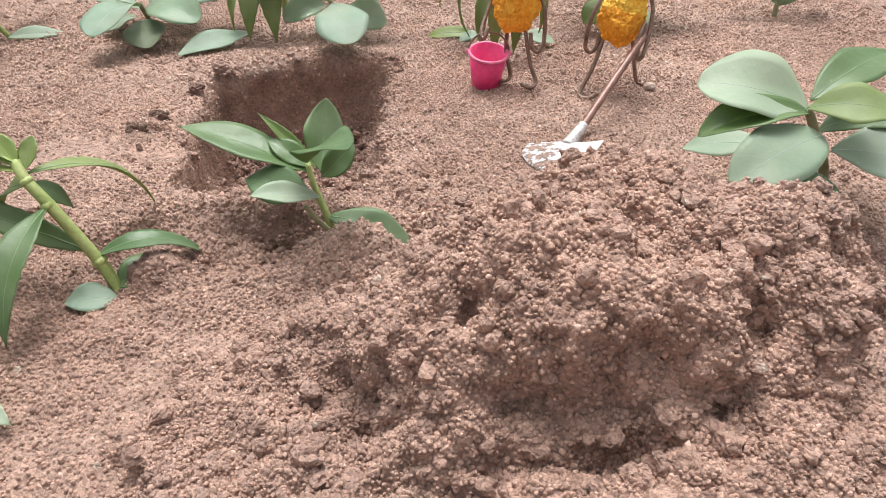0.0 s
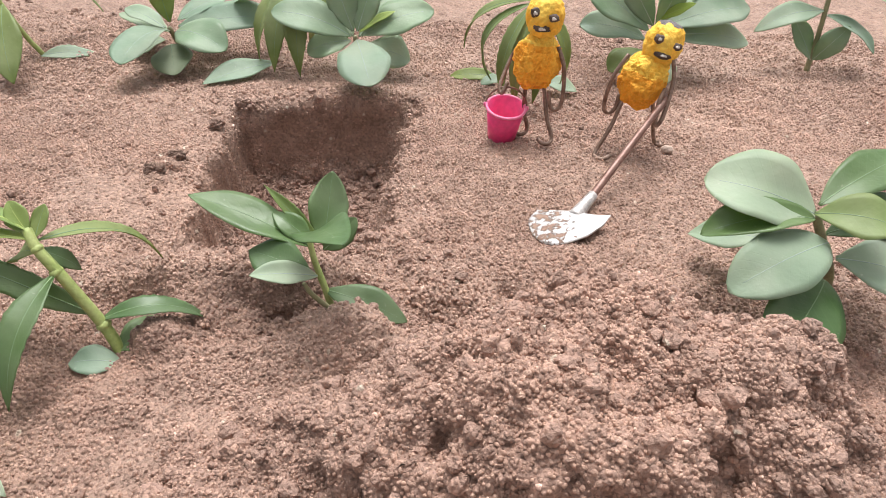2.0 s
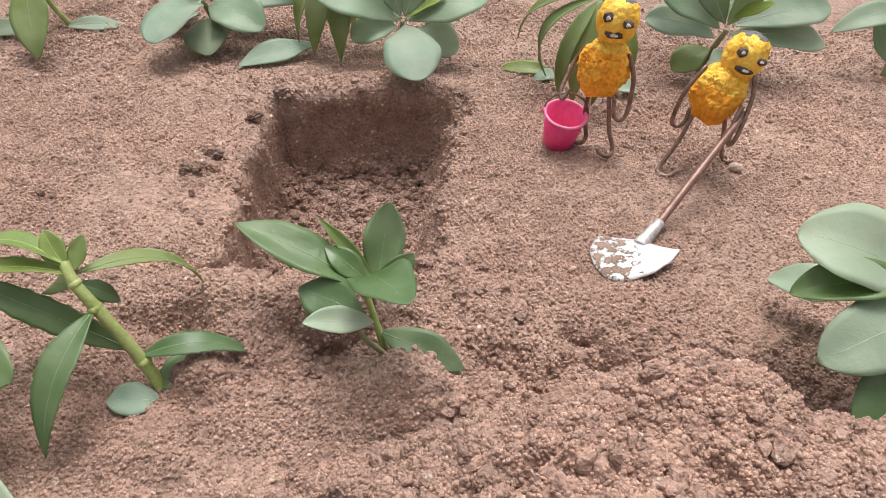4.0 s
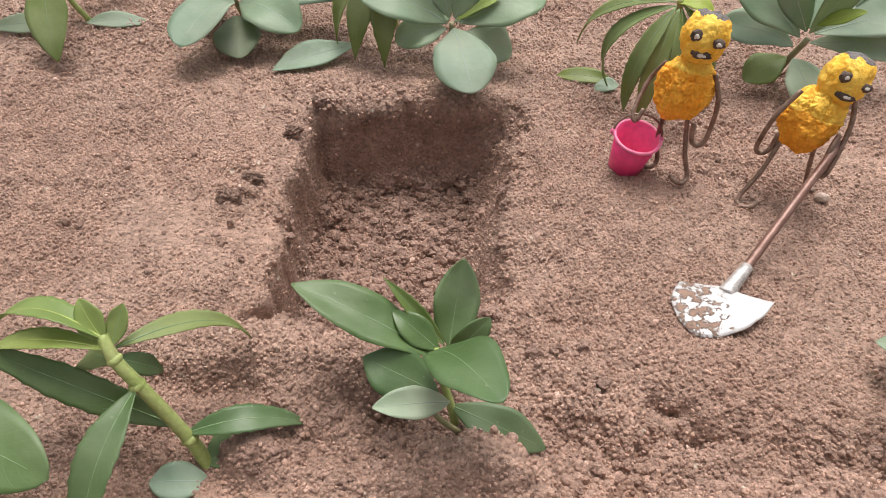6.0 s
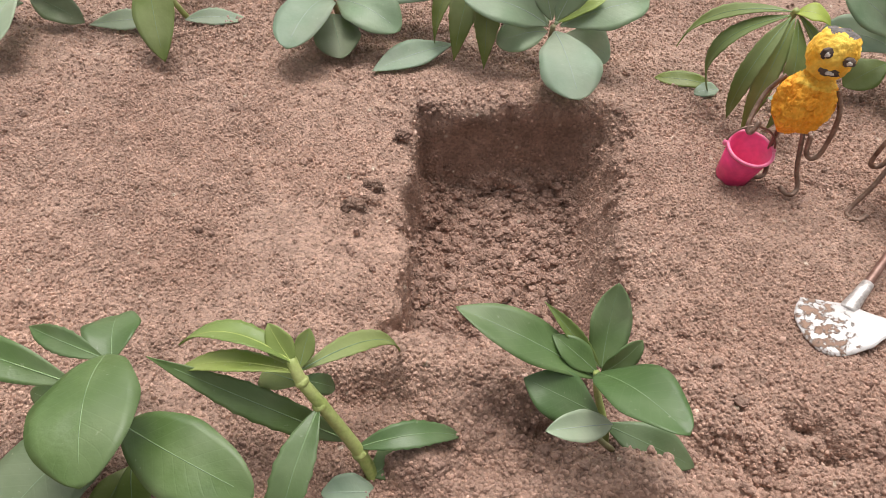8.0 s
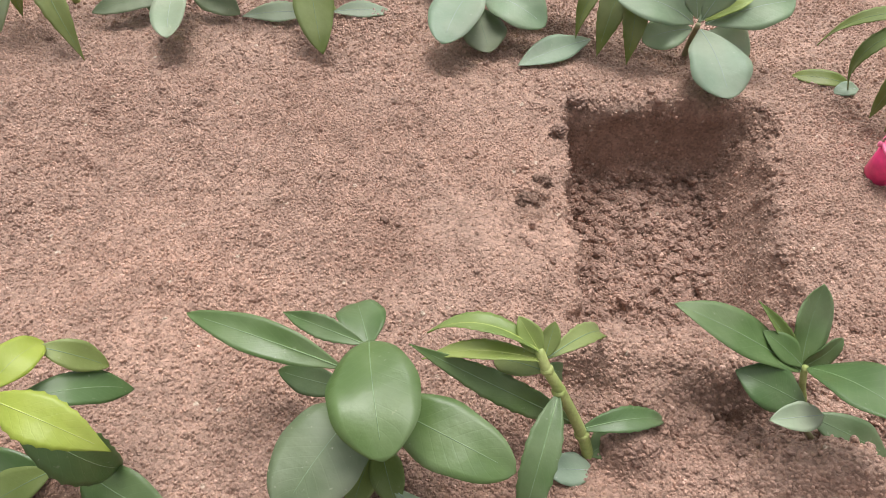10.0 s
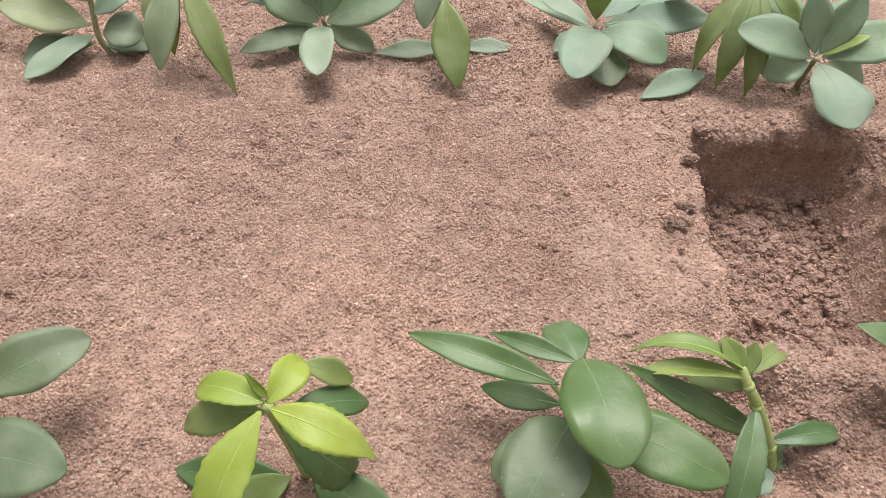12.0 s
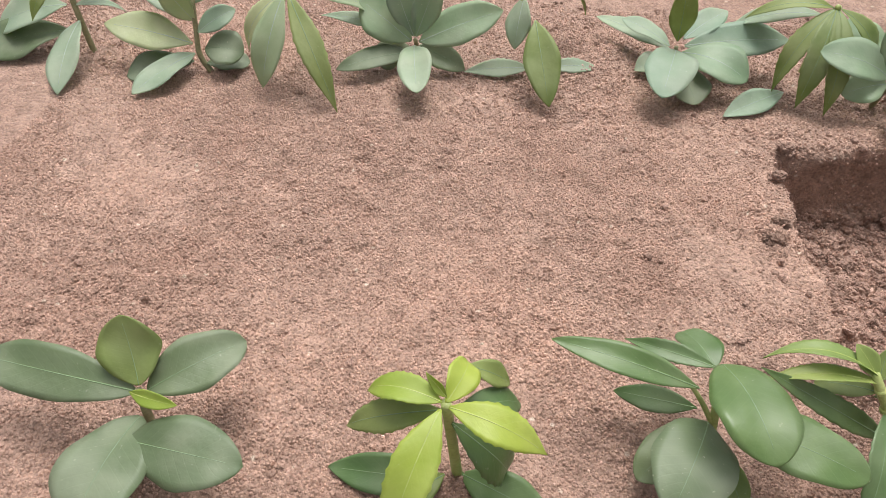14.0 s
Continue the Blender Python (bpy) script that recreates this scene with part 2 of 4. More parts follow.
def lumps(p, size, seed):
    """Rounded grains packed against each other: 1 at a grain's middle, 0 and less between grains."""
    q = p / size
    i = np.floor(q).astype(np.int64)
    best = np.full(len(p), 9.0)
    for a in (-1, 0, 1):
        for b in (-1, 0, 1):
            for c in (-1, 0, 1):
                x, y, z = i[:, 0] + a, i[:, 1] + b, i[:, 2] + c
                d = (x + hashed(x, y, z, seed) - q[:, 0]) ** 2 + (y + hashed(x, y, z, seed + 1) - q[:, 1]) ** 2 + (z + hashed(x, y, z, seed + 2) - q[:, 2]) ** 2
                best = np.minimum(best, d)
    return 1 - 1.6 * best


def step(e0, e1, v):
    t = np.clip((v - e0) / (e1 - e0), 0, 1)
    return t * t * (3 - 2 * t)


def hump(x, y, cx, cy, rx, ry, h):
    return h * np.exp(-(((x - cx) / rx) ** 2 + ((y - cy) / ry) ** 2))


def pit_depth(x, y):
    """0 on the flat ground, 1 on the floor of the dug pit: steep behind and to the sides, ramped in front."""
    p = np.stack([x, y, x * 0], 1)
    wob = 0.0020 * smooth_noise(p, 0.016, 5) + 0.0014 * smooth_noise(p, 0.006, 6)
    left = -0.1055 + (0.284 - y) * 0.11
    right = -0.0235
    back = 0.286 + (x + 0.104) * 0.19
    dl = step(-0.001, 0.0055, x - left + wob)
    dr = step(-0.004, 0.017, right - x + wob)
    db = step(-0.002, 0.010, back - y + wob)
    df = step(0.172, 0.207, y + 2.0 * wob)
    return dl * dr * db * df


def ground_height(x, y):
    p = np.stack([x, y, x * 0], 1)
    z = 0.0022 * smooth_noise(p, 0.07, 1) + 0.0012 * smooth_noise(p, 0.025, 2)
    z += -0.037 * pit_depth(x, y)
    # loose lumps thrown out round the pit and the planted stems
    z += hump(x, y, -0.022, 0.139, 0.016, 0.010, 0.017) + hump(x, y, -0.062, 0.160, 0.024, 0.012, 0.007)
    z += hump(x, y, -0.045, 0.172, 0.018, 0.010, 0.006) - hump(x, y, -0.047, 0.157, 0.010, 0.006, 0.013)
    z += hump(x, y, -0.078, 0.140, 0.007, 0.006, 0.007) - hump(x, y, -0.068, 0.146, 0.010, 0.006, 0.004)
    z += hump(x, y, 0.04, 0.175, 0.05, 0.02, 0.005) - hump(x, y, 0.105, 0.150, 0.03, 0.016, 0.008)
    z += hump(x, y, -0.086, 0.172, 0.014, 0.008, 0.006) - hump(x, y, -0.100, 0.158, 0.016, 0.006, 0.007)
    z -= hump(x, y, 0.022, 0.169, 0.005, 0.003, 0.008) + hump(x, y, 0.028, 0.162, 0.006, 0.003, 0.009)
    z += hump(x, y, -0.222, 0.100, 0.02, 0.014, 0.006) + hump(x, y, -0.146, 0.128, 0.02, 0.014, 0.004)
    z += hump(x, y, -0.060, 0.300, 0.045, 0.013, 0.005) + hump(x, y, -0.19, 0.34, 0.05, 0.02, 0.004)
    z += hump(x, y, -0.111, 0.233, 0.004, 0.003, 0.004) + hump(x, y, -0.114, 0.222, 0.005, 0.004, 0.004)
    return z


def roughness(x, y):
    """How crumbled the ground is: 0 trodden flat, 1 freshly dug."""
    p = np.stack([x, y, x * 0], 1)
    d = pit_depth(x, y)
    r = 0.32 + 0.2 * smooth_noise(p, 0.04, 8) + 0.16 * smooth_noise(p, 0.013, 9)
    r += 0.75 * step(0.78, 0.97, d) + 0.45 * step(0.004, 0.05, d) * step(0.35, 0.15, d) - 0.3 * step(0.2, 0.4, d) * step(0.92, 0.75, d)
    r += hump(x, y, -0.045, 0.160, 0.045, 0.022, 0.55) + hump(x, y, 0.035, 0.14, 0.09, 0.05, 0.5)
    r += hump(x, y, -0.112, 0.228, 0.012, 0.010, 0.5) + hump(x, y, -0.10, 0.284, 0.02, 0.008, 0.4)
    r += hump(x, y, -0.07, 0.296, 0.05, 0.008, 0.35)
    r -= hump(x, y, -0.119, 0.214, 0.022, 0.016, 0.35) + hump(x, y, -0.42, 0.22, 0.06, 0.03, 0.25)
    return np.clip(r, 0.12, 1.25)


def sheet(name, xs, ys, height, rough, clods=0.0):
    """A ground mesh over the grid xs by ys, pushed out along its slope by grains and crumbs."""
    nx, ny = len(xs), len(ys)
    gx, gy = np.meshgrid(xs, ys)
    x, y = gx.ravel(), gy.ravel()
    z = height(x, y)
    zz = z.reshape(ny, nx)
    dy, dx = np.gradient(zz, ys, xs)
    n = np.stack([-dx.ravel(), -dy.ravel(), np.ones(nx * ny)], 1)
    n /= np.linalg.norm(n, axis=1)[:, None]
    co = np.stack([x, y, z], 1)
    near = (x > -0.62) & (x < 0.32) & (y > -0.05) & (y < 0.55)
    p, r = co[near], rough(x[near], y[near])
    bent = p + 0.0017 * np.stack([smooth_noise(p, 0.0032, k) for k in (101, 102, 103)], 1)
    d = r * (0.0034 * smooth_noise(p, 0.012, 21) + 0.0012 * smooth_noise(p, 0.0062, 22) + 0.0016 * lumps(bent, 0.0085, 31) * np.clip(r * 1.5 - 0.35, 0, 1))
    d += (0.12 + r) * (0.0016 * lumps(bent, 0.0042, 41) + 0.0009 * smooth_noise(p, 0.0035, 45))
    d += (0.35 + 0.65 * r) * 0.00095 * lumps(0.65 * p + 0.35 * bent, 0.0024, 51) + 0.0005 * smooth_noise(p, 0.0017, 61)
    if clods:
        d += clods * (lumps(p, 0.021, 81) + 0.9 * lumps(p, 0.0115, 91) - 1.9)
    push = np.zeros(len(co))
    push[near] = d
    co += n * push[:, None]
    me = bpy.data.meshes.new(name)
    i = np.arange((ny - 1) * nx).reshape(ny - 1, nx)[:, :-1].ravel()
    quads = np.stack([i, i + 1, i + 1 + nx, i + nx], 1)
    me.vertices.add(len(co))
    me.vertices.foreach_set("co", co.ravel())
    me.loops.add(quads.size)
    me.loops.foreach_set("vertex_index", quads.ravel().astype(np.int32))
    me.polygons.add(len(quads))
    me.polygons.foreach_set("loop_start", np.arange(0, quads.size, 4, dtype=np.int32))
    me.polygons.foreach_set("use_smooth", np.ones(len(quads), dtype=bool))
    me.update(calc_edges=True)
    return me, co


def stretch(spans, far):
    """Even steps within each span (start, pitch), then ever longer ones out to far on both sides."""
    mid = np.concatenate([np.arange(a, b, p) for (a, p), (b, _) in zip(spans, spans[1:])] + [[spans[-1][0]]])
    mid = mid[np.concatenate([np.diff(mid) > 0.0003, [True]])]
    out, s, v = [], 0.001, 0.0
    while v < far:
        s *= 1.35
        v += s
        out.append(v)
    out = np.array(out)
    return np.concatenate([mid[0] - out[::-1], mid, mid[-1] + out])


def finish(name, bm, mats, parent=None, label="", smooth=True):
    me = bpy.data.meshes.new(name)
    bm.normal_update()
    bm.to_mesh(me)
    bm.free()
    for m in mats if isinstance(mats, (list, tuple)) else [mats]:
        me.materials.append(m)
    for f in me.polygons:
        f.use_smooth = smooth
    ob = new(name, me)
    if parent is not None:
        ob.parent = parent
        ob.matrix_parent_inverse = parent.matrix_basis.inverted() if parent.parent is None else (parent.parent.matrix_basis @ parent.matrix_parent_inverse @ parent.matrix_basis).inverted()
    if label:
        ob["label"] = label
    return ob


def part(name, bm, mats, parent, label="", smooth=True):
    return finish(name, bm, mats, parent, label, smooth)


def glide(pts, n):
    """A smooth line through pts, n steps between each two."""
    pts = [Vector(p) for p in pts]
    ends = [2 * pts[0] - pts[1]] + pts + [2 * pts[-1] - pts[-2]]
    out = []
    for a, b, c, d in zip(ends, ends[1:], ends[2:], ends[3:]):
        for k in range(n):
            t = k / n
            out.append(0.5 * (2 * b + (c - a) * t + (2 * a - 5 * b + 4 * c - d) * t * t + (3 * b - a - 3 * c + d) * t ** 3))
    return out + [pts[-1]]


def tube(bm, pts, radii, seg=8, mat=0):
    """A round bar along pts (metres), its radius running through radii."""
    rings, side = [], None
    for k, p in enumerate(pts):
        d = (pts[min(k + 1, len(pts) - 1)] - pts[max(k - 1, 0)]).normalized()
        if side is None:
            side = d.orthogonal()
        side = (side - d * side.dot(d)).normalized()
        up = d.cross(side)
        u = k / (len(pts) - 1) * (len(radii) - 1)
        i = min(int(u), len(radii) - 2)
        r = radii[i] + (radii[i + 1] - radii[i]) * (u - i)
        rings.append([bm.verts.new(p + r * (math.cos(a) * side + math.sin(a) * up)) for a in (2 * math.pi * j / seg for j in range(seg))])
    for a, b in zip(rings, rings[1:]):
        for j in range(seg):
            bm.faces.new((a[j], a[(j + 1) % seg], b[(j + 1) % seg], b[j])).material_index = mat
    for ring in (rings[0][::-1], rings[-1]):
        bm.faces.new(ring).material_index = mat


def lump(bm, centre, radii, mat=0, rough=0.08, size=0.5, detail=4, tilt=None, seed=0.0, top=None, square=1.0):
    """A pressed ball of clay or earth. top: (height from -1 to 1, material) for what covers its upper end."""
    made = bmesh.ops.create_icosphere(bm, subdivisions=detail, radius=1.0)["verts"]
    for v in made:
        d = v.co.normalized()
        if square != 1.0:
            d = Vector((math.copysign(abs(d.x) ** square, d.x), math.copysign(abs(d.y) ** square, d.y), math.copysign(abs(d.z) ** square, d.z)))
        s = Vector((seed, seed * 1.7, -seed))
        k = 1 + rough * 0.9 * noise.noise(d / size + s) + rough * 0.55 * noise.noise(d / size * 2.7 + s) + rough * 0.35 * abs(noise.noise(d / size * 6 + s)) 
        flake = noise.noise(Vector((d.x, d.y, d.z * 2.4)) / size * 1.5 + s) + 0.25 * noise.noise(d / size * 6 - s)
        k += rough * 0.3 * abs(noise.noise(Vector((d.x, d.y, d.z * 2)) / size * 9 + s)) - rough * 0.6 * max(0.0, 1 - abs(flake) * 9)
        v.co = Vector((d.x * radii[0], d.y * radii[1], d.z * radii[2])) * k
    for f in {f for v in made for f in v.link_faces}:
        f.material_index = mat
        if top and f.calc_center_median().z / radii[2] > top[0] + 0.12 * noise.noise(f.calc_center_median() * 250):
            f.material_index = top[1]
    for v in made:
        if tilt is not None:
            v.co = tilt @ v.co
        v.co += Vector(centre)


# ---- ground ----
ground_x = stretch([(-0.56, 0.0014), (-0.34, 0.0012), (0.11, 0.0014), (0.27, 0)], 40)
ground_y = stretch([(0.02, 0.0014), (0.09, 0.0012), (0.31, 0.0014), (0.46, 0)], 40)
ground_mesh, ground_co = sheet("ground", ground_x, ground_y, ground_height, roughness)
ground = new("ground", ground_mesh)
ground.data.materials.append(SOIL)
tagged(ground, "dry reddish sandy soil with a dug rectangular pit", "ground", kind="structure")


def mound_height(x, y):
    p = np.stack([x, y, x * 0], 1)
    dx, dy = x - 0.033, y - 0.107
    a = np.where(dx < 0, 0.055, 0.060)
    b = np.where(dy < 0, 0.033, 0.031)
    rho = np.sqrt((dx / a) ** 2 + (dy / b) ** 2) + 0.10 * smooth_noise(p, 0.03, 71) + 0.05 * smooth_noise(p, 0.012, 72)
    top = 0.0495 * step(1.46, 0.52, rho)
    apron = np.sqrt(((x - 0.036) / 0.072) ** 2 + ((y - 0.072) / 0.048) ** 2) + 0.10 * smooth_noise(p, 0.02, 73)
    foot = np.sqrt(((x + 0.012) / 0.055) ** 2 + ((y - 0.085) / 0.05) ** 2) + 0.14 * smooth_noise(p, 0.02, 75)
    heap = np.maximum(np.maximum(top, 0.027 * step(1.28, 0.25, apron)), 0.015 * step(1.25, 0.3, foot))
    # cracks and hollows between the thrown lumps
    heap -= hump(x, y, 0.022, 0.0700, 0.017, 0.003, 0.010) - hump(x, y, 0.024, 0.079, 0.022, 0.006, 0.006) + hump(x, y, 0.0025, 0.089, 0.0045, 0.003, 0.010)
    heap -= hump(x, y, -0.0157, 0.083, 0.004, 0.003, 0.008) + hump(x, y, 0.054, 0.088, 0.004, 0.003, 0.009) + hump(x, y, 0.0, 0.062, 0.005, 0.004, 0.009)
    return heap + 0.004 * smooth_noise(p, 0.02, 74) * step(0.004, 0.02, top) - 0.0035


mound_x, mound_y = np.arange(-0.075, 0.145, 0.0007), np.arange(0.008, 0.185, 0.0007)
mound_mesh, mound_co = sheet("soil_mound", mound_x, mound_y, mound_height, lambda x, y: np.full(len(x), 1.0), 0.0024)
mound = new("soil_mound", mound_mesh)
mound.data.materials.append(CLOD)
tagged(mound, "mound of loose crumbly reddish soil on the ground", "soil mound")


# ---- plants ----
def outline(kind, u):
    if kind == "round":
        return max(0.0, math.sin(math.pi * u ** 1.35)) ** 0.62
    if kind == "ellipse":
        return max(0.0, math.sin(math.pi * u ** 1.1)) ** 0.6
    if kind == "oval":
        return max(0.0, math.sin(math.pi * u ** 1.05)) ** 0.8
    return max(0.0, math.sin(math.pi * u ** 0.85)) ** 1.0


def leaf(plant, skin, kind, base, tip, width, bow=3.0, face=None, fold=0.25, label=""):
    """One leaf from base to tip (millimetres), arched by bow towards its upper face; face: where that upper face looks."""
    b, t = Vector(base) * MM, Vector(tip) * MM
    d = (t - b).normalized()
    n = Vector(face or (0, -0.25, 1))
    n = (n - d * n.dot(d)).normalized()
    mid = (b + t) / 2 + n * bow * MM * 2
    length = (t - b).length
    nu, nv, thick = 32, 8, 0.00035
    bm = bmesh.new()
    uvs = bm.loops.layers.uv.new("UVMap")
    grid, under, spine, where = [], [], [], {}
    ph = (b.x * 731 + b.y * 377 + t.x * 911) % 7
    for i in range(nu + 1):
        u = i / nu
        p = (1 - u) ** 2 * b + 2 * u * (1 - u) * mid + u * u * t
        tan = (2 * (1 - u) * (mid - b) + 2 * u * (t - mid)).normalized()
        side = tan.cross(n).normalized()
        up = side.cross(tan).normalized()
        if up.dot(n) < 0:
            up = -up
        w = width * MM / 2 * max(outline(kind, u), 0.07 if u < 0.3 else 0.02)
        if kind == "long":
            w *= 1.0 + (0.055 if i % 3 == 0 else -0.02) * math.sin(math.pi * u)
        w *= 1.0 + 0.035 * math.sin(7 * u + ph * 3) + 0.02 * math.sin(17 * u + ph)
        row, row2 = [], []
        for j in range(nv + 1):
            v = j / nv * 2 - 1
            lift = fold * w * abs(v) ** 1.7 - 0.12 * w * abs(v) ** 3 + 0.11 * w * abs(v) * math.sin(8 * u + ph + (2 if v > 0 else 0)) + 0.05 * w * v * math.sin(4 * u + 2 * ph)
            q = p + side * (w * v) + up * lift
            row.append(bm.verts.new(q))
            row2.append(bm.verts.new(q - up * thick * (1.2 - 0.8 * abs(v))))
            where[row[-1]] = where[row2[-1]] = (u, v)
        grid.append(row)
        under.append(row2)
        spine.append(p - up * 0.00002)
    for i in range(nu):
        for j in range(nv):
            bm.faces.new((grid[i][j], grid[i + 1][j], grid[i + 1][j + 1], grid[i][j + 1]))
            bm.faces.new((under[i][j], under[i][j + 1], under[i + 1][j + 1], under[i + 1][j]))
        bm.faces.new((grid[i][0], under[i][0], under[i + 1][0], grid[i + 1][0]))
        bm.faces.new((grid[i][nv], grid[i + 1][nv], under[i + 1][nv], under[i][nv]))
    for j in range(nv):
        bm.faces.new((grid[0][j], grid[0][j + 1], under[0][j + 1], under[0][j]))
        bm.faces.new((grid[nu][j], under[nu][j], under[nu][j + 1], grid[nu][j + 1]))
    bmesh.ops.recalc_face_normals(bm, faces=bm.faces)
    for f in bm.faces:
        for l in f.loops:
            l[uvs].uv = where[l.vert]
    blade = part("leaf", bm, skin, plant, label)
    rib = bmesh.new()
    r = 0.00006 + length * 0.0016
    tube(rib, spine[:-4], [r * 1.8, r, r * 0.6], 6)
    part("midrib", rib, YOUNG_RIB if skin in (YOUNG, SPRING) else PALE_RIB if skin in (PALE, SAGE_SHEEN, CREAM) else RIB, blade)
    return blade


def plant(base, label, group, *stems):
    """A sprig stuck in the soil, as yet without leaves. stems: (material, radius at foot, radius at top, points)."""
    root = new("seedling")
    root.empty_display_size = 0.01
    root.matrix_basis = pose(*(v * MM for v in base))
    tagged(root, label, "plant", group)
    bpy.context.view_layer.update()
    for skin, r0, r1, pts in stems:
        bm = bmesh.new()
        line = glide([Vector(p) * MM for p in pts], 5)
        tube(bm, line, [r0 * MM, (r0 + r1) / 2 * MM, r1 * MM], 10)
        part("stem", bm, skin, root)
    return root


FRONT, BACK = "front row of planted sprigs", "back row of planted sprigs"

# front row

root = plant((112, 172, 0), "sprig with broad rounded grey-green leaves in soil", FRONT, (BROWN_STEM, 1.6, 1.3, [(116, 176, -4), (112, 172, 14), (106, 172, 26), (102, 174, 34)]))
leaf(root, PALE, "ellipse", (102, 174, 34), (72, 182, 39), 23, 3, (-0.2, -0.4, 1), 0.35)
leaf(root, GREEN, "ellipse", (101, 172, 34), (71, 170, 28), 12, 4, (-0.1, -0.3, 1), 0.5)
leaf(root, PALE, "ellipse", (105, 168, 29), (76, 153, 22), 19, 4, (-0.3, -0.6, 1), 0.15)
leaf(root, GREEN, "ellipse", (107, 165, 18), (86, 139, 10), 22, 3, (0, -0.7, 0.8))
leaf(root, PALE, "oval", (98, 182, 18), (76, 192, 12), 13, 2)
leaf(root, OLIVE, "oval", (101, 173, 35), (122, 163, 37), 14, 3, (0.1, -0.5, 1))
leaf(root, GREEN, "oval", (103, 176, 36), (134, 196, 42), 14, 3)
leaf(root, PALE, "round", (107, 165, 26), (132, 163, 20), 20, 3, (0.2, -0.5, 1))
leaf(root, GREEN, "round", (108, 176, 26), (136, 180, 30), 17, 3)

root = plant((-32, 150, 0), "sprig with smooth pointed green leaves beside the pit", FRONT, (STEM, 1.2, 0.8, [(-31, 152, -3), (-33, 154, 10), (-37, 158.5, 20), (-38.5, 161, 26)]), (BROWN_STEM, 0.8, 0.6, [(-31, 150, 9), (-36, 149, 16), (-38, 149, 20)]))
leaf(root, GREEN, "oval", (-38, 161, 23), (-74, 168, 34), 12.5, 2, (0.05, -0.1, 1), 0.3)
leaf(root, GREEN, "oval", (-36.8, 153, 20), (-55.4, 158, 23), 12, 2, (-0.1, -0.5, 1), 0.2)
leaf(root, GREEN, "oval", (-36, 166, 20), (-35, 181, 36), 12, -1, (0.25, -1, 0.6), 0.35)
leaf(root, OLIVE, "long", (-37, 165, 22), (-53, 172, 36), 4, 0.5, (0.6, -0.6, 0.5), 0.6)
leaf(root, GREEN, "oval", (-38, 162, 24), (-50, 167, 30), 7, 1, (0.3, -0.6, 1), 0.3)
leaf(root, GREEN, "ellipse", (-38.4, 160, 27), (-23.4, 139.3, 42), 14.5, 3, (0, -0.1, 1), 0.3)
leaf(root, GREEN, "oval", (-36, 165, 19), (-27, 172, 26), 8, 1, (0.4, -1, 0.6), 0.3)
leaf(root, PALE, "oval", (-34, 150, 22), (-50, 143, 27), 7.5, 1, (0, -0.3, 1), 0.4)
leaf(root, GREEN, "oval", (-34, 155, 12.5), (-10, 150.5, 6), 10, 3, (0.2, -0.6, 1), 0.2)

root = plant((-90, 138, 0), "sprig with a jointed stem and long toothed leaves", FRONT, (STEM, 1.7, 1.3, [(-87, 135, -4), (-91, 138, 8), (-100, 141, 25), (-105, 143, 32), (-108, 146, 36)]))
leaf(root, GREEN, "long", (-93, 139, 11), (-68, 150, 3), 7, 6.5, (0.2, -0.1, 1), 0.3)
leaf(root, GREEN, "long", (-71, 149, 4.5), (-62, 153, 2), 3.5, -0.5, (0.2, -0.1, 1), 0.4)
leaf(root, OLIVE, "long", (-106, 145, 33), (-88, 169, 9), 6, 7, (0.6, 0.5, 1), 0.4)
leaf(root, GREEN, "long", (-101, 141, 26), (-105, 112, 5), 9, 6, (-0.1, -0.5, 1), 0.35)
leaf(root, GREEN, "long", (-94, 140, 12), (-139, 141, 36), 8, 1, (0, -0.7, 1), 0.25)
leaf(root, SPRING, "long", (-106, 144, 34), (-136, 142, 28), 6, 4, (0, 0.1, 1), 0.4)
leaf(root, SPRING, "long", (-107, 145, 36), (-136, 148, 31), 7, 6, (0, 0.3, 1), 0.4)
leaf(root, SPRING, "oval", (-107, 145, 35), (-114, 151, 41), 6, 1, (0, -0.7, 1), 0.3)
leaf(root, OLIVE, "oval", (-106, 145, 34), (-105, 152, 40), 5, 0, (0, -1, 0.5), 0.3)
leaf(root, OLIVE, "oval", (-105, 143, 31), (-118, 149, 22), 8, 2)
leaf(root, GREEN, "long", (-106, 144, 31), (-100, 149, 20), 5, 2, (0.7, -0.4, 1))
leaf(root, GREEN, "oval", (-89, 136, 3), (-78, 146, 6), 10, 1, (0, -0.6, 1))
leaf(root, PALE, "oval", (-87, 133, 1), (-100, 130, 3), 9, 2, (0, -0.3, 1))
for p, r in (((-92, 138.6, 10), 2.1), ((-101, 141.2, 26), 1.9), ((-105, 143, 32), 1.7)):
    bm = bmesh.new()
    lump(bm, Vector(p) * MM, (r * MM, r * MM, r * 0.75 * MM), 0, 0.05, 0.8, 3, Euler((-0.1, -0.5, 0)).to_matrix())
    part("stem_joint", bm, STEM, root)

root = plant((-146, 132, 0), "sprig with large glossy oval leaves in soil", FRONT, (STEM, 1.5, 1.2, [(-144, 128, -3), (-146, 132, 14), (-148, 137, 28), (-149, 141, 33)]), (STEM, 0.9, 0.7, [(-146, 132, 15), (-152, 134, 24), (-156, 135, 29)]))
leaf(root, GREEN, "ellipse", (-149, 141, 34), (-138, 111, 37), 22, 5, (0, -0.25, 1), 0.1, "glossy oval leaf with a dark crease")
leaf(root, GREEN, "oval", (-154, 135, 29), (-197, 141, 31.5), 9.5, 3, (0, -0.35, 1), 0.35)
leaf(root, GREEN, "long", (-150, 141, 32), (-175, 149, 27), 6, 2, (0.1, -0.5, 1), 0.4)
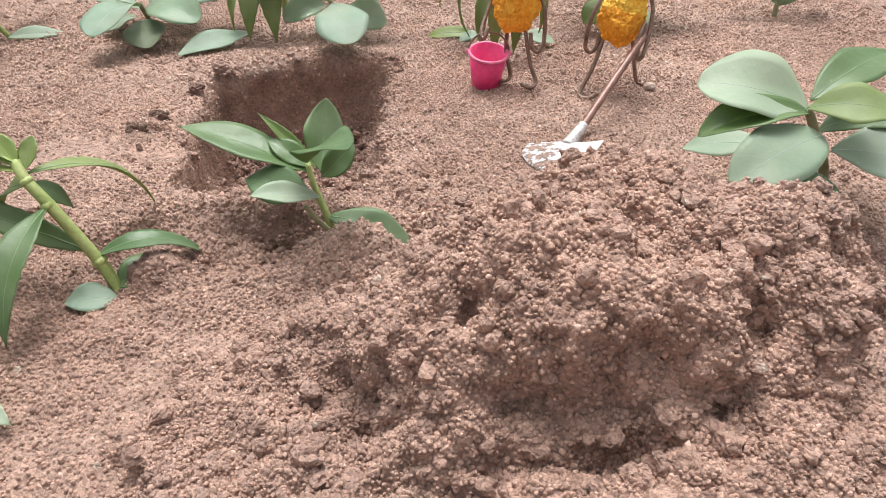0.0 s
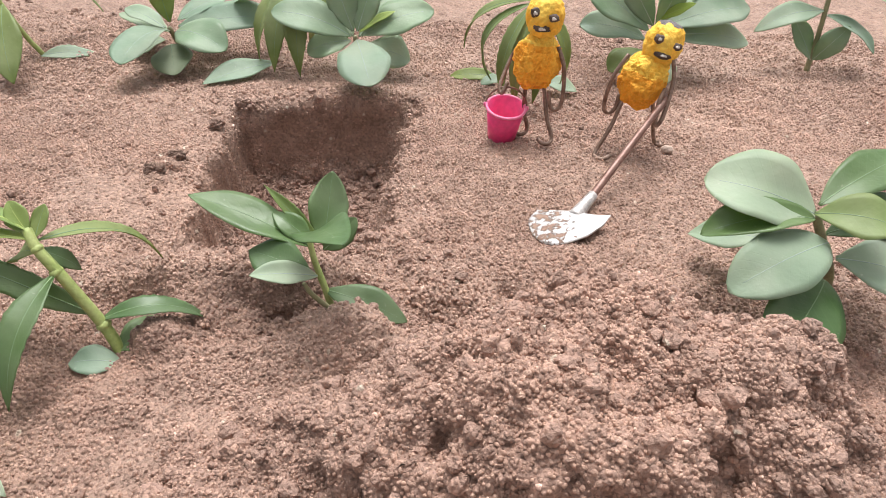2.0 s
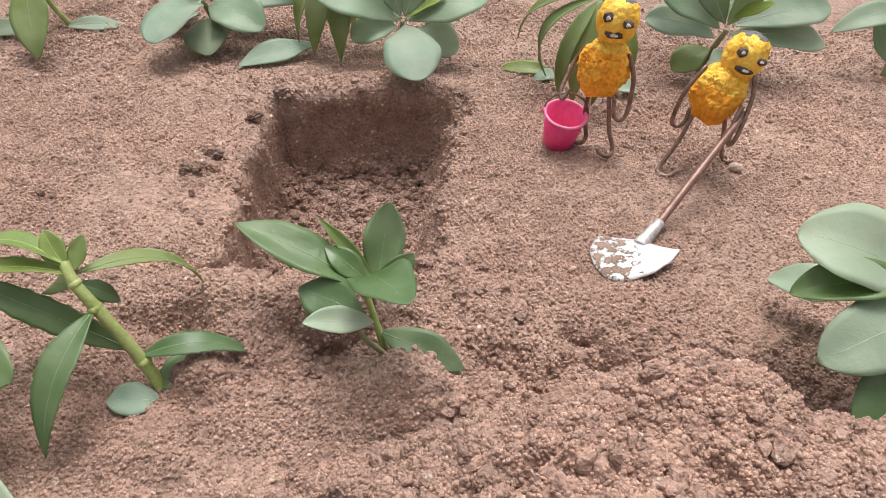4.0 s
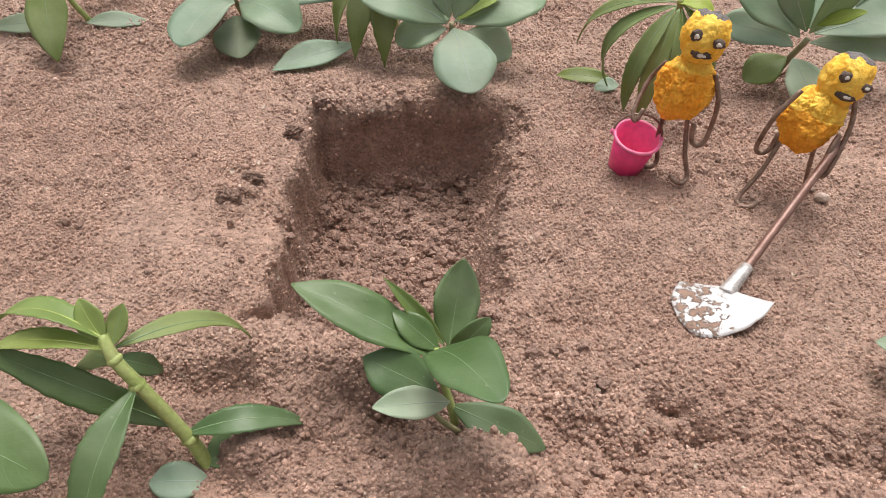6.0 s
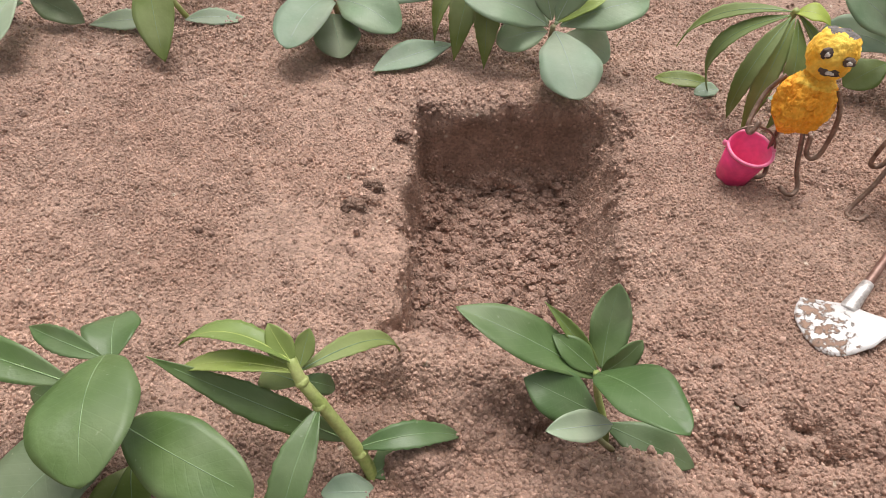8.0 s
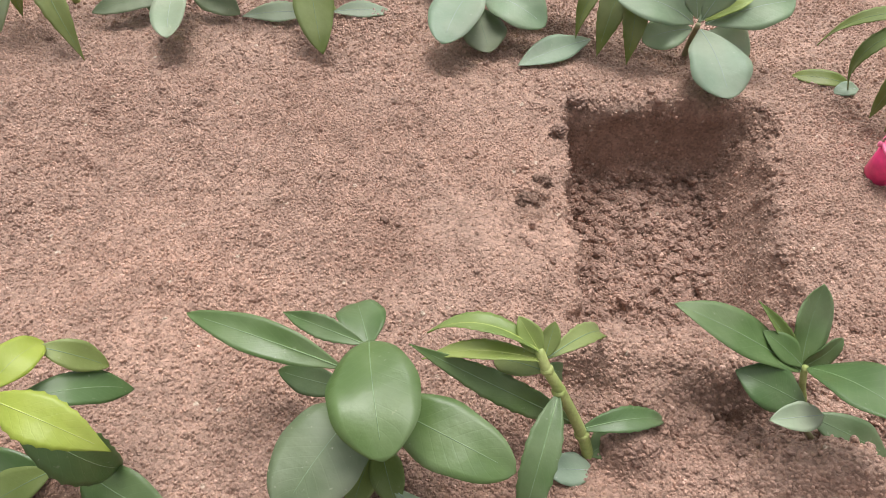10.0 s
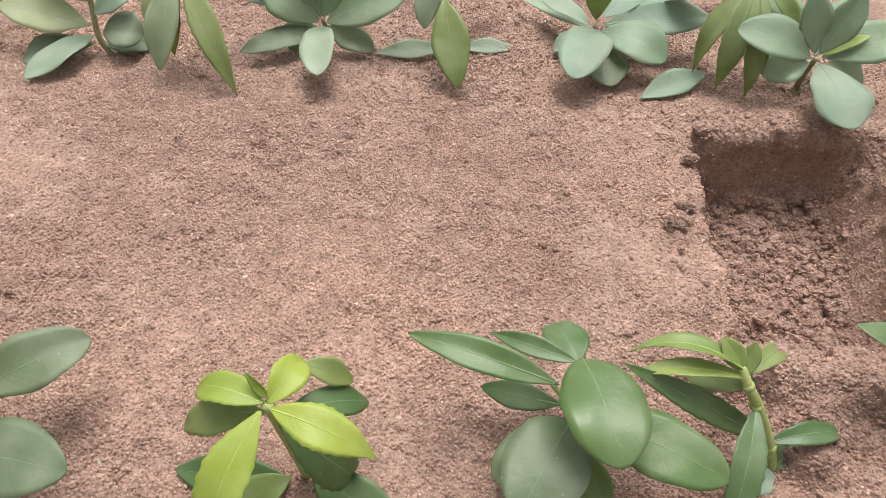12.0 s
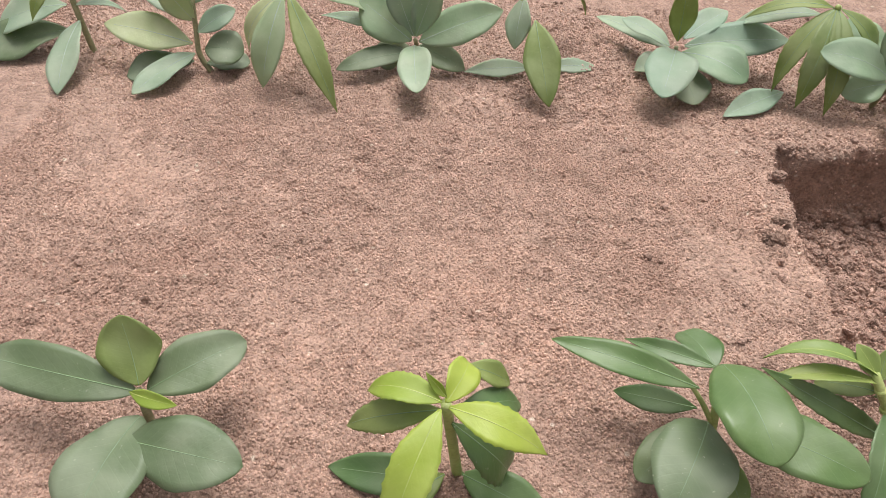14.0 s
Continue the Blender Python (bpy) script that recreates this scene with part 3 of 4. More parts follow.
leaf(root, GREEN, "ellipse", (-149.5, 142, 30), (-157, 157, 25), 13, 2, (0.1, -0.2, 1), 0.3)
leaf(root, GREEN, "ellipse", (-143, 130, 24), (-109, 119, 25), 17, 3, (0.1, -0.4, 1), 0.15)
leaf(root, DUSTY, "ellipse", (-149, 130, 20), (-160, 101, 20), 23, 4, (-0.1, -0.35, 1), 0.12, "dusty rounded leaf speckled with sand")
leaf(root, DUSTY, "ellipse", (-150, 131, 16), (-167, 113, 10), 14, 2, (-0.3, -0.4, 1))
leaf(root, OLIVE, "oval", (-144, 127, 10), (-136, 112, 6), 9, 2, (0, -0.5, 1))
leaf(root, OLIVE, "oval", (-145, 127, 8), (-147, 108, 5), 9, 2, (0, -0.5, 1))
leaf(root, PALE, "oval", (-138, 116, 8), (-94, 91, 3), 11, 3, (0, -0.4, 1))
leaf(root, GREEN, "oval", (-152, 134, 20), (-175, 139, 13), 8, 2, (0, -0.6, 1))

root = plant((-220, 106, 0), "sprig with curling bright yellow-green leaves in soil", FRONT, (STEM, 1.7, 1.4, [(-217, 106, -3), (-219, 106, 18), (-222, 106, 46)]))
leaf(root, YOUNG, "long", (-221, 105, 46), (-195, 102, 37), 10, 4.5, (0.2, -0.2, 1), 0.2)
leaf(root, YOUNG, "long", (-223, 104, 46), (-230, 76, 24), 12, 6, (-0.1, -0.5, 1), 0.2)
leaf(root, YOUNG, "long", (-223, 106, 46), (-244, 110, 37), 9, 5, (0, -0.1, 1), 0.3)
leaf(root, YOUNG, "oval", (-222, 106, 46), (-219, 121, 43), 9, 3.5, (0.3, -0.5, 1), 0.3)
leaf(root, OLIVE, "oval", (-219, 119, 44), (-207, 122, 34), 7, 2, (0.7, -0.2, 1), 0.3)
leaf(root, YOUNG, "long", (-222, 107, 47), (-228, 110, 52), 3, 0, (0, -1, 0.6), 0.5)
leaf(root, OLIVE, "long", (-223, 106, 42), (-250, 106, 22), 9, 5, (-0.2, -0.4, 1), 0.2)
leaf(root, GREEN, "oval", (-220, 107, 40), (-203, 121, 26), 9, 4, (0.4, 0, 1), 0.2)
leaf(root, GREEN, "long", (-220, 105, 38), (-206, 108, 8), 12, 9, (0.8, -0.5, 0.5), 0.2)
leaf(root, GREEN, "oval", (-220, 103, 6), (-256, 101, 3), 12, 3, (0, -0.5, 1), 0.3)
leaf(root, GREEN, "oval", (-217, 106, 6), (-188, 98, 5), 13, 4, (0.2, -0.4, 1), 0.2)
leaf(root, OLIVE, "oval", (-221, 103, 10), (-236, 92, 4), 11, 2, (-0.2, -0.5, 1), 0.2)

root = plant((-310, 100, 0), "sprig with broad spoon-shaped green leaves in soil", FRONT, (BROWN_STEM, 1.5, 1.2, [(-308, 97, -3), (-310, 100, 10), (-311, 103, 24)]))
leaf(root, DUSTY, "ellipse", (-309, 104, 23), (-288, 126, 23), 17, 3, (0.2, -0.4, 1), 0.35)
leaf(root, OLIVE, "ellipse", (-311, 104, 25), (-318, 116, 41), 18, -1, (0.3, -1, 0.7), 0.25)
leaf(root, DUSTY, "ellipse", (-312, 103, 23), (-360, 103, 26), 16, 3, (0, -0.5, 1), 0.2)
leaf(root, DUSTY, "ellipse", (-311, 91, 16.5), (-274, 89, 21), 19.5, 3, (0.1, -0.35, 1), 0.12)
leaf(root, DUSTY, "ellipse", (-311, 99, 16), (-314, 66, 14), 26, 3, (-0.1, -0.4, 1), 0.15)
leaf(root, YOUNG, "oval", (-312, 101, 26), (-296, 99, 28), 5, 1, (0, -0.8, 1), 0.4)

# back row

root = plant((-151, 342, 0), "low sprig with greyish green rounded leaves", BACK, (BROWN_STEM, 1.4, 1.1, [(-150, 345, -3), (-151, 341, 8), (-152, 338, 16)]))
leaf(root, PALE, "round", (-152, 337, 15), (-159, 296, 14), 24, 5, (-0.1, -0.5, 1))
leaf(root, SAGE_SHEEN, "round", (-149, 337, 14), (-118, 322, 12), 22, 5, (0.2, -0.5, 1))
leaf(root, PALE, "oval", (-148, 340, 16), (-97, 354, 18), 19, 3, (0, -0.6, 1))
leaf(root, PALE, "oval", (-149, 343, 18), (-128, 365, 24), 14, 2)
leaf(root, PALE, "oval", (-155, 340, 15), (-180, 352, 20), 12, 2)
leaf(root, PALE, "oval", (-154, 342, 12), (-192, 366, 12), 12, 2)
leaf(root, OLIVE, "oval", (-152, 340, 18), (-155, 342, 48), 13, 1, (0.1, -1, 0.3))
leaf(root, DUSTY, "round", (-151, 334, 9), (-140, 309, 4), 20, 2, (0.1, -0.5, 1))
leaf(root, PALE, "oval", (-155, 337, 10), (-170, 330, 5), 12, 2, (-0.3, -0.5, 1))

root = plant((-86, 352, 0), "sprig with arching long drooping olive leaves", BACK, (STEM, 1.6, 1.3, [(-84, 356, -3), (-84, 354, 20), (-84, 349, 38), (-86, 345, 42)]))
leaf(root, OLIVE, "long", (-86, 346, 41), (-104, 327, 5), 11, 8, (-0.6, -0.6, 0.6), 0.3)
leaf(root, OLIVE, "long", (-86, 345, 41), (-94, 317, 4), 13, 8, (-0.2, -1, 0.5), 0.3)
leaf(root, OLIVE, "long", (-85, 345, 41), (-81, 315, 3), 12, 8, (0.1, -1, 0.5), 0.3)
leaf(root, OLIVE, "long", (-84, 346, 41), (-62, 340, 10), 11, 9, (0.7, -0.6, 0.6), 0.3)
leaf(root, OLIVE, "long", (-87, 346, 41), (-122, 352, 28), 9, 6, (0, -0.3, 1), 0.3)
leaf(root, PALE, "oval", (-90, 348, 36), (-126, 358, 20), 12, 4)
leaf(root, PALE, "oval", (-97, 331, 3), (-127, 307, 1), 13, 2, (0, -0.5, 1), 0.3, "pale leaf lying on the soil")

root = plant((-55, 330, 0), "rosette sprig with broad drooping rounded leaves", BACK, (BROWN_STEM, 1.5, 1.1, [(-54, 334, -3), (-55, 330, 8), (-55, 326, 20)]))
leaf(root, PALE, "round", (-54, 324, 19), (-42, 289, 12), 25, 3, (0.05, -0.6, 1), 0.12, "broad pale leaf spattered with sand")
leaf(root, SAGE_SHEEN, "round", (-57, 326, 20), (-93, 322, 32), 20, 5, (0, -0.6, 1))
leaf(root, SAGE_SHEEN, "round", (-57, 325, 18), (-77, 318, 14), 16, 3, (-0.2, -0.7, 1))
leaf(root, SAGE_SHEEN, "round", (-52, 327, 20), (-18, 337, 30), 20, 4, (0.1, -0.6, 1))
leaf(root, PALE, "round", (-52, 328, 14), (-29, 328, 8), 18, 3, (0.2, -0.6, 1))
leaf(root, SAGE_SHEEN, "oval", (-56, 327, 22), (-66, 334, 48), 14, 1, (0.2, -1, 0.4))
leaf(root, SAGE_SHEEN, "oval", (-54, 327, 22), (-44, 336, 48), 14, 1, (-0.2, -1, 0.4))
leaf(root, YOUNG, "oval", (-53, 326, 22), (-36, 331, 31), 6, 1)
leaf(root, SAGE_SHEEN, "round", (-54, 331, 18), (-36, 356, 34), 18, 2)
leaf(root, SAGE_SHEEN, "round", (-57, 331, 18), (-76, 352, 34), 18, 2)

root = plant((30, 322, 0), "sprig with long narrow drooping leaves", BACK, (STEM, 1.5, 1.2, [(34, 326, -3), (33, 324, 20), (30, 316, 40), (28, 310, 46)]))
leaf(root, OLIVE, "long", (27, 311, 45), (-3, 332, 14), 7, 9, (-0.3, -0.3, 1), 0.3)
leaf(root, OLIVE, "long", (27, 310, 44), (11, 316, 5), 9, 12, (-0.7, -0.2, 1), 0.3)
leaf(root, OLIVE, "long", (27, 309, 44), (17, 300, 4), 8, 9, (-0.6, -0.8, 0.7), 0.35)
leaf(root, OLIVE, "long", (28, 308, 44), (22, 294, 3), 8, 7, (-0.4, -1, 0.5), 0.35)
leaf(root, OLIVE, "long", (29, 308, 44), (30, 293, 5), 9, 8, (0.2, -1, 0.5), 0.3)
leaf(root, OLIVE, "long", (29, 310, 45), (42, 300, 12), 8, 8, (0.8, -0.7, 0.5), 0.3)
leaf(root, YOUNG, "oval", (28, 310, 45), (40, 306, 44), 9, 3)
leaf(root, OLIVE, "oval", (14, 322, 4), (-9, 326, 2), 8, 2, (0, -0.6, 1))
leaf(root, PALE, "oval", (16, 318, 5), (6, 316, 3), 8, 1)
leaf(root, PALE, "oval", (36, 318, 4), (52, 314, 2), 10, 2)

root = plant((86, 340, 0), "bushy rosette sprig with thick grey-green leaves", BACK, (BROWN_STEM, 1.6, 1.2, [(84, 344, -3), (85, 340, 10), (88, 336, 24)]))
leaf(root, PALE, "round", (84, 337, 20), (52, 337, 26), 16, 4, (-0.2, -0.6, 1))
leaf(root, SAGE_SHEEN, "round", (85, 337, 24), (52, 340, 44), 18, 3, (0, -0.8, 1))
leaf(root, PALE, "round", (85, 334, 16), (93, 318, 5), 17, 2, (0, -0.8, 0.8))
leaf(root, PALE, "round", (90, 337, 22), (136, 345, 17), 16, 4, (0.1, -0.6, 1))
leaf(root, PALE, "round", (90, 337, 26), (134, 351, 32), 19, 4, (0.1, -0.6, 1))
leaf(root, SAGE_SHEEN, "oval", (88, 337, 26), (98, 336, 56), 12, 1, (0.2, -1, 0.4))
leaf(root, SAGE_SHEEN, "oval", (87, 338, 26), (66, 340, 56), 13, 1, (-0.2, -1, 0.4))
leaf(root, YOUNG, "oval", (89, 336, 30), (102, 330, 40), 6, 1, (0.3, -0.6, 1))
leaf(root, SAGE_SHEEN, "round", (89, 341, 26), (112, 366, 44), 18, 2)
leaf(root, SAGE_SHEEN, "round", (86, 342, 26), (70, 368, 44), 18, 2)
leaf(root, OLIVE, "round", (84, 338, 14), (68, 330, 6), 14, 2, (-0.3, -0.6, 1))

root = plant((174, 357, 0), "small upright sprig with narrow green leaves", BACK, (BROWN_STEM, 1.4, 1.1, [(174, 357, -3), (175, 360, 15), (176, 366, 40)]))
leaf(root, SAGE_SHEEN, "oval", (174, 357, 5), (160, 364, 26), 11, 1, (0.3, -1, 0.5))
leaf(root, SAGE_SHEEN, "oval", (175, 357, 5), (186, 354, 24), 12, 2, (-0.3, -1, 0.6))
leaf(root, PALE, "oval", (176, 363, 26), (200, 350, 12), 12, 4, (0.3, -0.4, 1))
leaf(root, PALE, "oval", (175, 363, 28), (142, 358, 18), 14, 5, (-0.2, -0.5, 1))
leaf(root, PALE, "oval", (176, 366, 36), (206, 366, 32), 15, 3)
leaf(root, SAGE_SHEEN, "oval", (176, 366, 38), (160, 374, 52), 12, 1)

root = plant((-226, 330, 0), "leaning sprig with a single hanging oval leaf", BACK, (STEM, 1.3, 1.0, [(-212, 328, -3), (-220, 326, 12), (-228, 326, 32), (-232, 330, 42)]))
leaf(root, OLIVE, "oval", (-222, 320, 31), (-209, 290, 5), 17, 3, (0.1, -1, 0.5), 0.2)
leaf(root, PALE, "oval", (-229, 328, 38), (-230, 314, 18), 12, 2, (-0.2, -1, 0.5))
leaf(root, PALE, "long", (-222, 318, 6), (-254, 312, 3), 10, 2, (0, -0.5, 1))
leaf(root, PALE, "long", (-214, 322, 5), (-186, 330, 3), 8, 3, (0, -0.5, 1))
leaf(root, OLIVE, "oval", (-230, 330, 42), (-198, 362, 14), 9, 9)
leaf(root, SAGE_SHEEN, "oval", (-232, 331, 42), (-240, 345, 56), 12, 1)

root = plant((-280, 318, 0), "rosette sprig with pale broad leaves", BACK, (BROWN_STEM, 1.4, 1.1, [(-278, 322, -3), (-279, 318, 8), (-279, 313, 17)]))
leaf(root, PALE, "round", (-279, 311, 15), (-269, 274, 14), 17, 4, (0.05, -0.8, 1), 0.3, "pale leaf folded along its rib")
leaf(root, DUSTY, "oval", (-281, 312, 10), (-314, 292, 8), 13, 3, (-0.1, -0.6, 1))
leaf(root, SAGE_SHEEN, "oval", (-281, 313, 16), (-308, 318, 32), 22, 3, (0, -0.8, 0.8))
leaf(root, SAGE_SHEEN, "oval", (-277, 313, 16), (-238, 324, 32), 20, 3, (0, -0.8, 0.8))
leaf(root, DUSTY, "oval", (-277, 313, 14), (-253, 309, 6), 14, 2, (0.2, -0.7, 1))
leaf(root, PALE, "oval", (-279, 314, 18), (-268, 318, 50), 14, 1, (0.2, -1, 0.4))
leaf(root, PALE, "oval", (-280, 314, 18), (-292, 318, 50), 14, 1, (-0.2, -1, 0.4))
leaf(root, PALE, "long", (-282, 314, 17), (-328, 316, 22), 9, 4)
leaf(root, DUSTY, "round", (-282, 314, 12), (-298, 308, 5), 16, 2, (-0.2, -0.8, 0.8))

root = plant((-337, 304, 0), "sprig with long leaves hanging to the soil", BACK, (STEM, 1.6, 1.3, [(-334, 310, -3), (-334, 306, 22), (-336, 299, 44)]))
leaf(root, OLIVE, "long", (-335, 297, 42), (-306, 267, 2), 12, 6, (0.5, -1, 0.6), 0.2)
leaf(root, CREAM, "oval", (-337, 296, 42), (-343, 270, 8), 15, 5, (0, -1, 0.4), 0.3)
leaf(root, CREAM, "long", (-339, 297, 41), (-358, 292, 12), 11, 6, (-0.6, -0.8, 0.6))
leaf(root, OLIVE, "oval", (-337, 298, 40), (-346, 288, 4), 10, 4, (-0.2, -1, 0.4))
leaf(root, CREAM, "oval", (-335, 300, 43), (-302, 322, 22), 12, 6, (0, -0.4, 1))
leaf(root, SAGE_SHEEN, "oval", (-337, 300, 44), (-345, 312, 56), 10, 1)

root = plant((-383, 290, 0), "low sprig with dusty oval leaves", BACK, (BROWN_STEM, 1.5, 1.1, [(-376, 286, -2), (-383, 288, 8), (-384, 292, 20), (-384, 296, 34)]))
leaf(root, PALE, "oval", (-385, 287, 10), (-404, 256, 4), 16, 2, (-0.1, -0.5, 1), 0.2)
leaf(root, CREAM, "oval", (-386, 289, 14), (-430, 287, 20), 19, 3, (0, -0.6, 1), 0.2)
leaf(root, DUSTY, "round", (-386, 286, 6), (-416, 272, 2), 18, 2, (-0.1, -0.5, 1))
leaf(root, PALE, "oval", (-382, 290, 20), (-366, 302, 28), 12, 2, (0.2, -0.8, 1))
leaf(root, CREAM, "oval", (-384, 293, 24), (-398, 292, 46), 16, 1, (-0.2, -1, 0.5))
leaf(root, DUSTY, "round", (-380, 289, 12), (-360, 290, 12), 20, 3, (0.2, -0.6, 1))
leaf(root, PALE, "oval", (-385, 294, 24), (-418, 304, 34), 14, 3)
leaf(root, DUSTY, "round", (-380, 287, 5), (-360, 294, 4), 14, 1)
leaf(root, PALE, "oval", (-383, 296, 32), (-372, 306, 50), 12, 1, (0.2, -1, 0.5))

root = plant((-446, 291, 0), "upright sprig with a toothed hanging leaf", BACK, (BROWN_STEM, 1.6, 1.3, [(-444, 289, -3), (-447, 292, 15), (-452, 298, 44)]))
leaf(root, PALE, "oval", (-447, 291, 17), (-440, 250, 2), 17, 3, (0, -0.8, 0.8), 0.2)
leaf(root, PALE, "long", (-448, 293, 24), (-430, 306, 16), 6, 4)
leaf(root, OLIVE, "long", (-451, 297, 42), (-462, 278, 22), 9, 3, (-0.2, -1, 0.5))
leaf(root, PALE, "round", (-455, 296, 22), (-492, 286, 10), 22, 4, (-0.1, -0.5, 1))
leaf(root, DUSTY, "round", (-456, 292, 10), (-494, 272, 4), 24, 3, (-0.1, -0.5, 1))
leaf(root, PALE, "oval", (-452, 299, 42), (-436, 304, 30), 9, 3)


# ---- figures ----
def wire(bm, pts, r=0.85, mat=3):
    tube(bm, glide([Vector(p) * MM for p in pts], 6), [r * MM, r * MM], 8, mat)


def doll(label, body, head, tilt, limbs, seed, yellow_from):
    """A pressed clay doll on bent wire, one mesh."""
    bm = bmesh.new()
    turn = Euler([radians(a) for a in tilt]).to_matrix()
    lump(bm, Vector(body) * MM, (0.0088, 0.0082, 0.0108), 0, 0.17, 0.5, 6, turn, seed, (yellow_from, 1))
    lump(bm, Vector(head) * MM, (0.0072, 0.0070, 0.0082), 1, 0.11, 0.55, 5, turn, seed + 3, (0.88, 2), 0.93)
    for p in limbs:
        wire(bm, p)
    h = Vector(head) * MM
    for x, z, rx, rz, m in ((-0.0036, 0.0020, 0.0018, 0.0017, 4), (0.0036, 0.0010, 0.0020, 0.0014, 4), (-0.0002, -0.0034, 0.0032, 0.0013, 4)):
        for k, y, mm in ((1.0, -0.0064, 4), (0.5, -0.0070, 5)):
            lump(bm, h + turn @ Vector((x, y, z)), (rx * k, 0.0011 - 0.0004 * (mm == 5), rz * k), mm, 0.3, 0.6, 3, turn, seed + x)
    ob = finish("clay_doll", bm, [CLAY, YELLOW, CAP, WIRE, BLACK, WHITE])
    return tagged(ob, label, "doll", "clay dolls")


doll("orange clay doll on wire legs beside a pink bucket", (28.5, 272, 34), (30, 274, 51.5), (-6, 4, -8), [
    [(36, 270, 41), (39, 267, 33), (39.5, 266, 20), (37.5, 265.5, 16.5), (35, 266, 18), (34, 267, 24)],
    [(32, 270, 25), (34.5, 266, 12), (37, 263.5, 5), (35.5, 261, 3.2), (33, 261.5, 3.2), (31.5, 264, 3.6)],
    [(25, 272, 24), (25, 271, 14), (27, 270, 5.5), (25.5, 268.5, 3.2), (22.5, 269, 3), (21, 271, 3.4)],
    [(22, 279, 39), (18, 279, 31), (14.5, 272, 23), (15.5, 269.5, 21), (17.5, 271, 25)],
], 1.3, 0.7)
doll("orange clay doll on wire legs holding a shovel", (70.5, 269, 29.5), (76, 271.5, 43.5), (-10, 12, -6), [
    [(63, 268, 40), (58, 266, 31), (56.5, 266, 19), (58.5, 266, 16), (61, 266, 18), (62, 267, 24)],
    [(64, 267, 23), (60, 262, 12), (55, 258, 3), (54.5, 256, 1.2), (57.5, 254.5, 1), (61, 257, 1.5)],
    [(76, 270, 22), (79, 270, 8), (81, 270, 1.2), (83, 268, 1), (83, 271, 1.5)],
    [(80, 268, 39), (81, 264, 31), (78, 257, 19), (75.5, 256, 17), (76, 259, 25), (78, 262, 29)],
], 4.1, 0.25)

# pink toy bucket
bucket = new("toy_bucket")
bucket.matrix_basis = pose(0.0165, 0.2705, 0.0005, 9, 4, 0)
tagged(bucket, "small pink plastic toy bucket standing on soil", "bucket")
bpy.context.view_layer.update()
bm = bmesh.new()
profile = [(0.0, 0.0), (5.6, 0.0), (6.0, 0.4), (7.9, 15.4), (7.4, 15.4), (5.6, 1.2), (0.0, 1.0)]
rings = []
for r, z in profile:
    rings.append([bm.verts.new(bucket.matrix_basis @ Vector((r * MM * math.cos(a), r * MM * math.sin(a), z * MM))) for a in (math.tau * k / 40 for k in range(40))] if r else [bm.verts.new(bucket.matrix_basis @ Vector((0, 0, z * MM)))])
for a, b in zip(rings, rings[1:]):
    for k in range(40):
        k2 = (k + 1) % 40
        if len(a) == 1:
            bm.faces.new((a[0], b[k2], b[k]))
        elif len(b) == 1:
            bm.faces.new((a[k], a[k2], b[0]))
        else:
            bm.faces.new((a[k], a[k2], b[k2], b[k]))
bmesh.ops.recalc_face_normals(bm, faces=bm.faces)
part("body", bm, PINK, bucket)
bm = bmesh.new()
tube(bm, [bucket.matrix_basis @ Vector((8.0 * MM * math.cos(a), 8.0 * MM * math.sin(a), 15.2 * MM)) for a in (math.tau * k / 40 for k in range(41))], [0.00062, 0.00062], 8)
part("rim", bm, PINK_RIM, bucket, "paler pink rolled rim")
bm = bmesh.new()
tube(bm, [bucket.matrix_basis @ Vector((8.5 * MM * math.cos(a), (1.5 + 2.5 * math.sin(a)) * MM, (14.6 + 7.5 * math.sin(a)) * MM)) for a in (math.pi * k / 24 for k in range(25))], [0.0004, 0.0004], 8)
part("handle", bm, WIRE, bucket, "thin dark wire handle")
for s in (-1, 1):
    bm = bmesh.new()
    lump(bm, bucket.matrix_basis @ Vector((8.4 * s * MM, 1.5 * MM, 14.4 * MM)), (0.0011, 0.0011, 0.0013), 0, 0.02, 1, 2)
    part("handle_lug", bm, PINK_RIM, bucket)

# shovel
shovel = new("toy_shovel")
shovel.matrix_basis = pose(0.044, 0.212, 0.001)
tagged(shovel, "miniature shovel with a soiled bright steel blade", "shovel")
bpy.context.view_layer.update()
bm = bmesh.new()
tube(bm, glide([Vector(p) * MM for p in ((48, 218, 5.5), (60, 235, 13), (80, 263, 25.5))], 6), [0.0015, 0.0014, 0.0014], 10)
part("handle", bm, ROD, shovel, "brown iron rod handle")
bm = bmesh.new()
tube(bm, glide([Vector(p) * MM for p in ((42.5, 210.5, 2.8), (45, 214, 4.0), (49.5, 220, 6.6))], 5), [0.0029, 0.0024, 0.0018], 12)
part("socket", bm, STEEL, shovel)
bm = bmesh.new()
NA, NR = 26, 12
grid, low = [], []
for i in range(NA + 1):
    a = i / NA
    turn = 174 + 148 * a
    ang = radians(turn)
    reach = MM * (float(np.interp(turn, (174, 217, 238, 270, 291, 322), (14, 21, 23.5, 17.2, 14.2, 12.8))) + 0.7 * noise.noise(Vector((a * 9, 2, 0))))
    row, row2 = [], []
    for j in range(NR + 1):
        r = reach * (0.03 + 0.97 * j / NR)
        x, y = 0.0435 + r * math.cos(ang), 0.2125 + r * math.sin(ang)
        z = 0.0042 - 0.0014 * (j / NR) * (1 - a) + 0.0045 * (j / NR) ** 1.4 * a ** 2.2 + 0.0016 * math.sin(math.pi * j / NR) * math.sin(math.pi * a)
        row.append(bm.verts.new((x, y, z)))
        row2.append(bm.verts.new((x, y, z - 0.0006)))
    grid.append(row)
    low.append(row2)
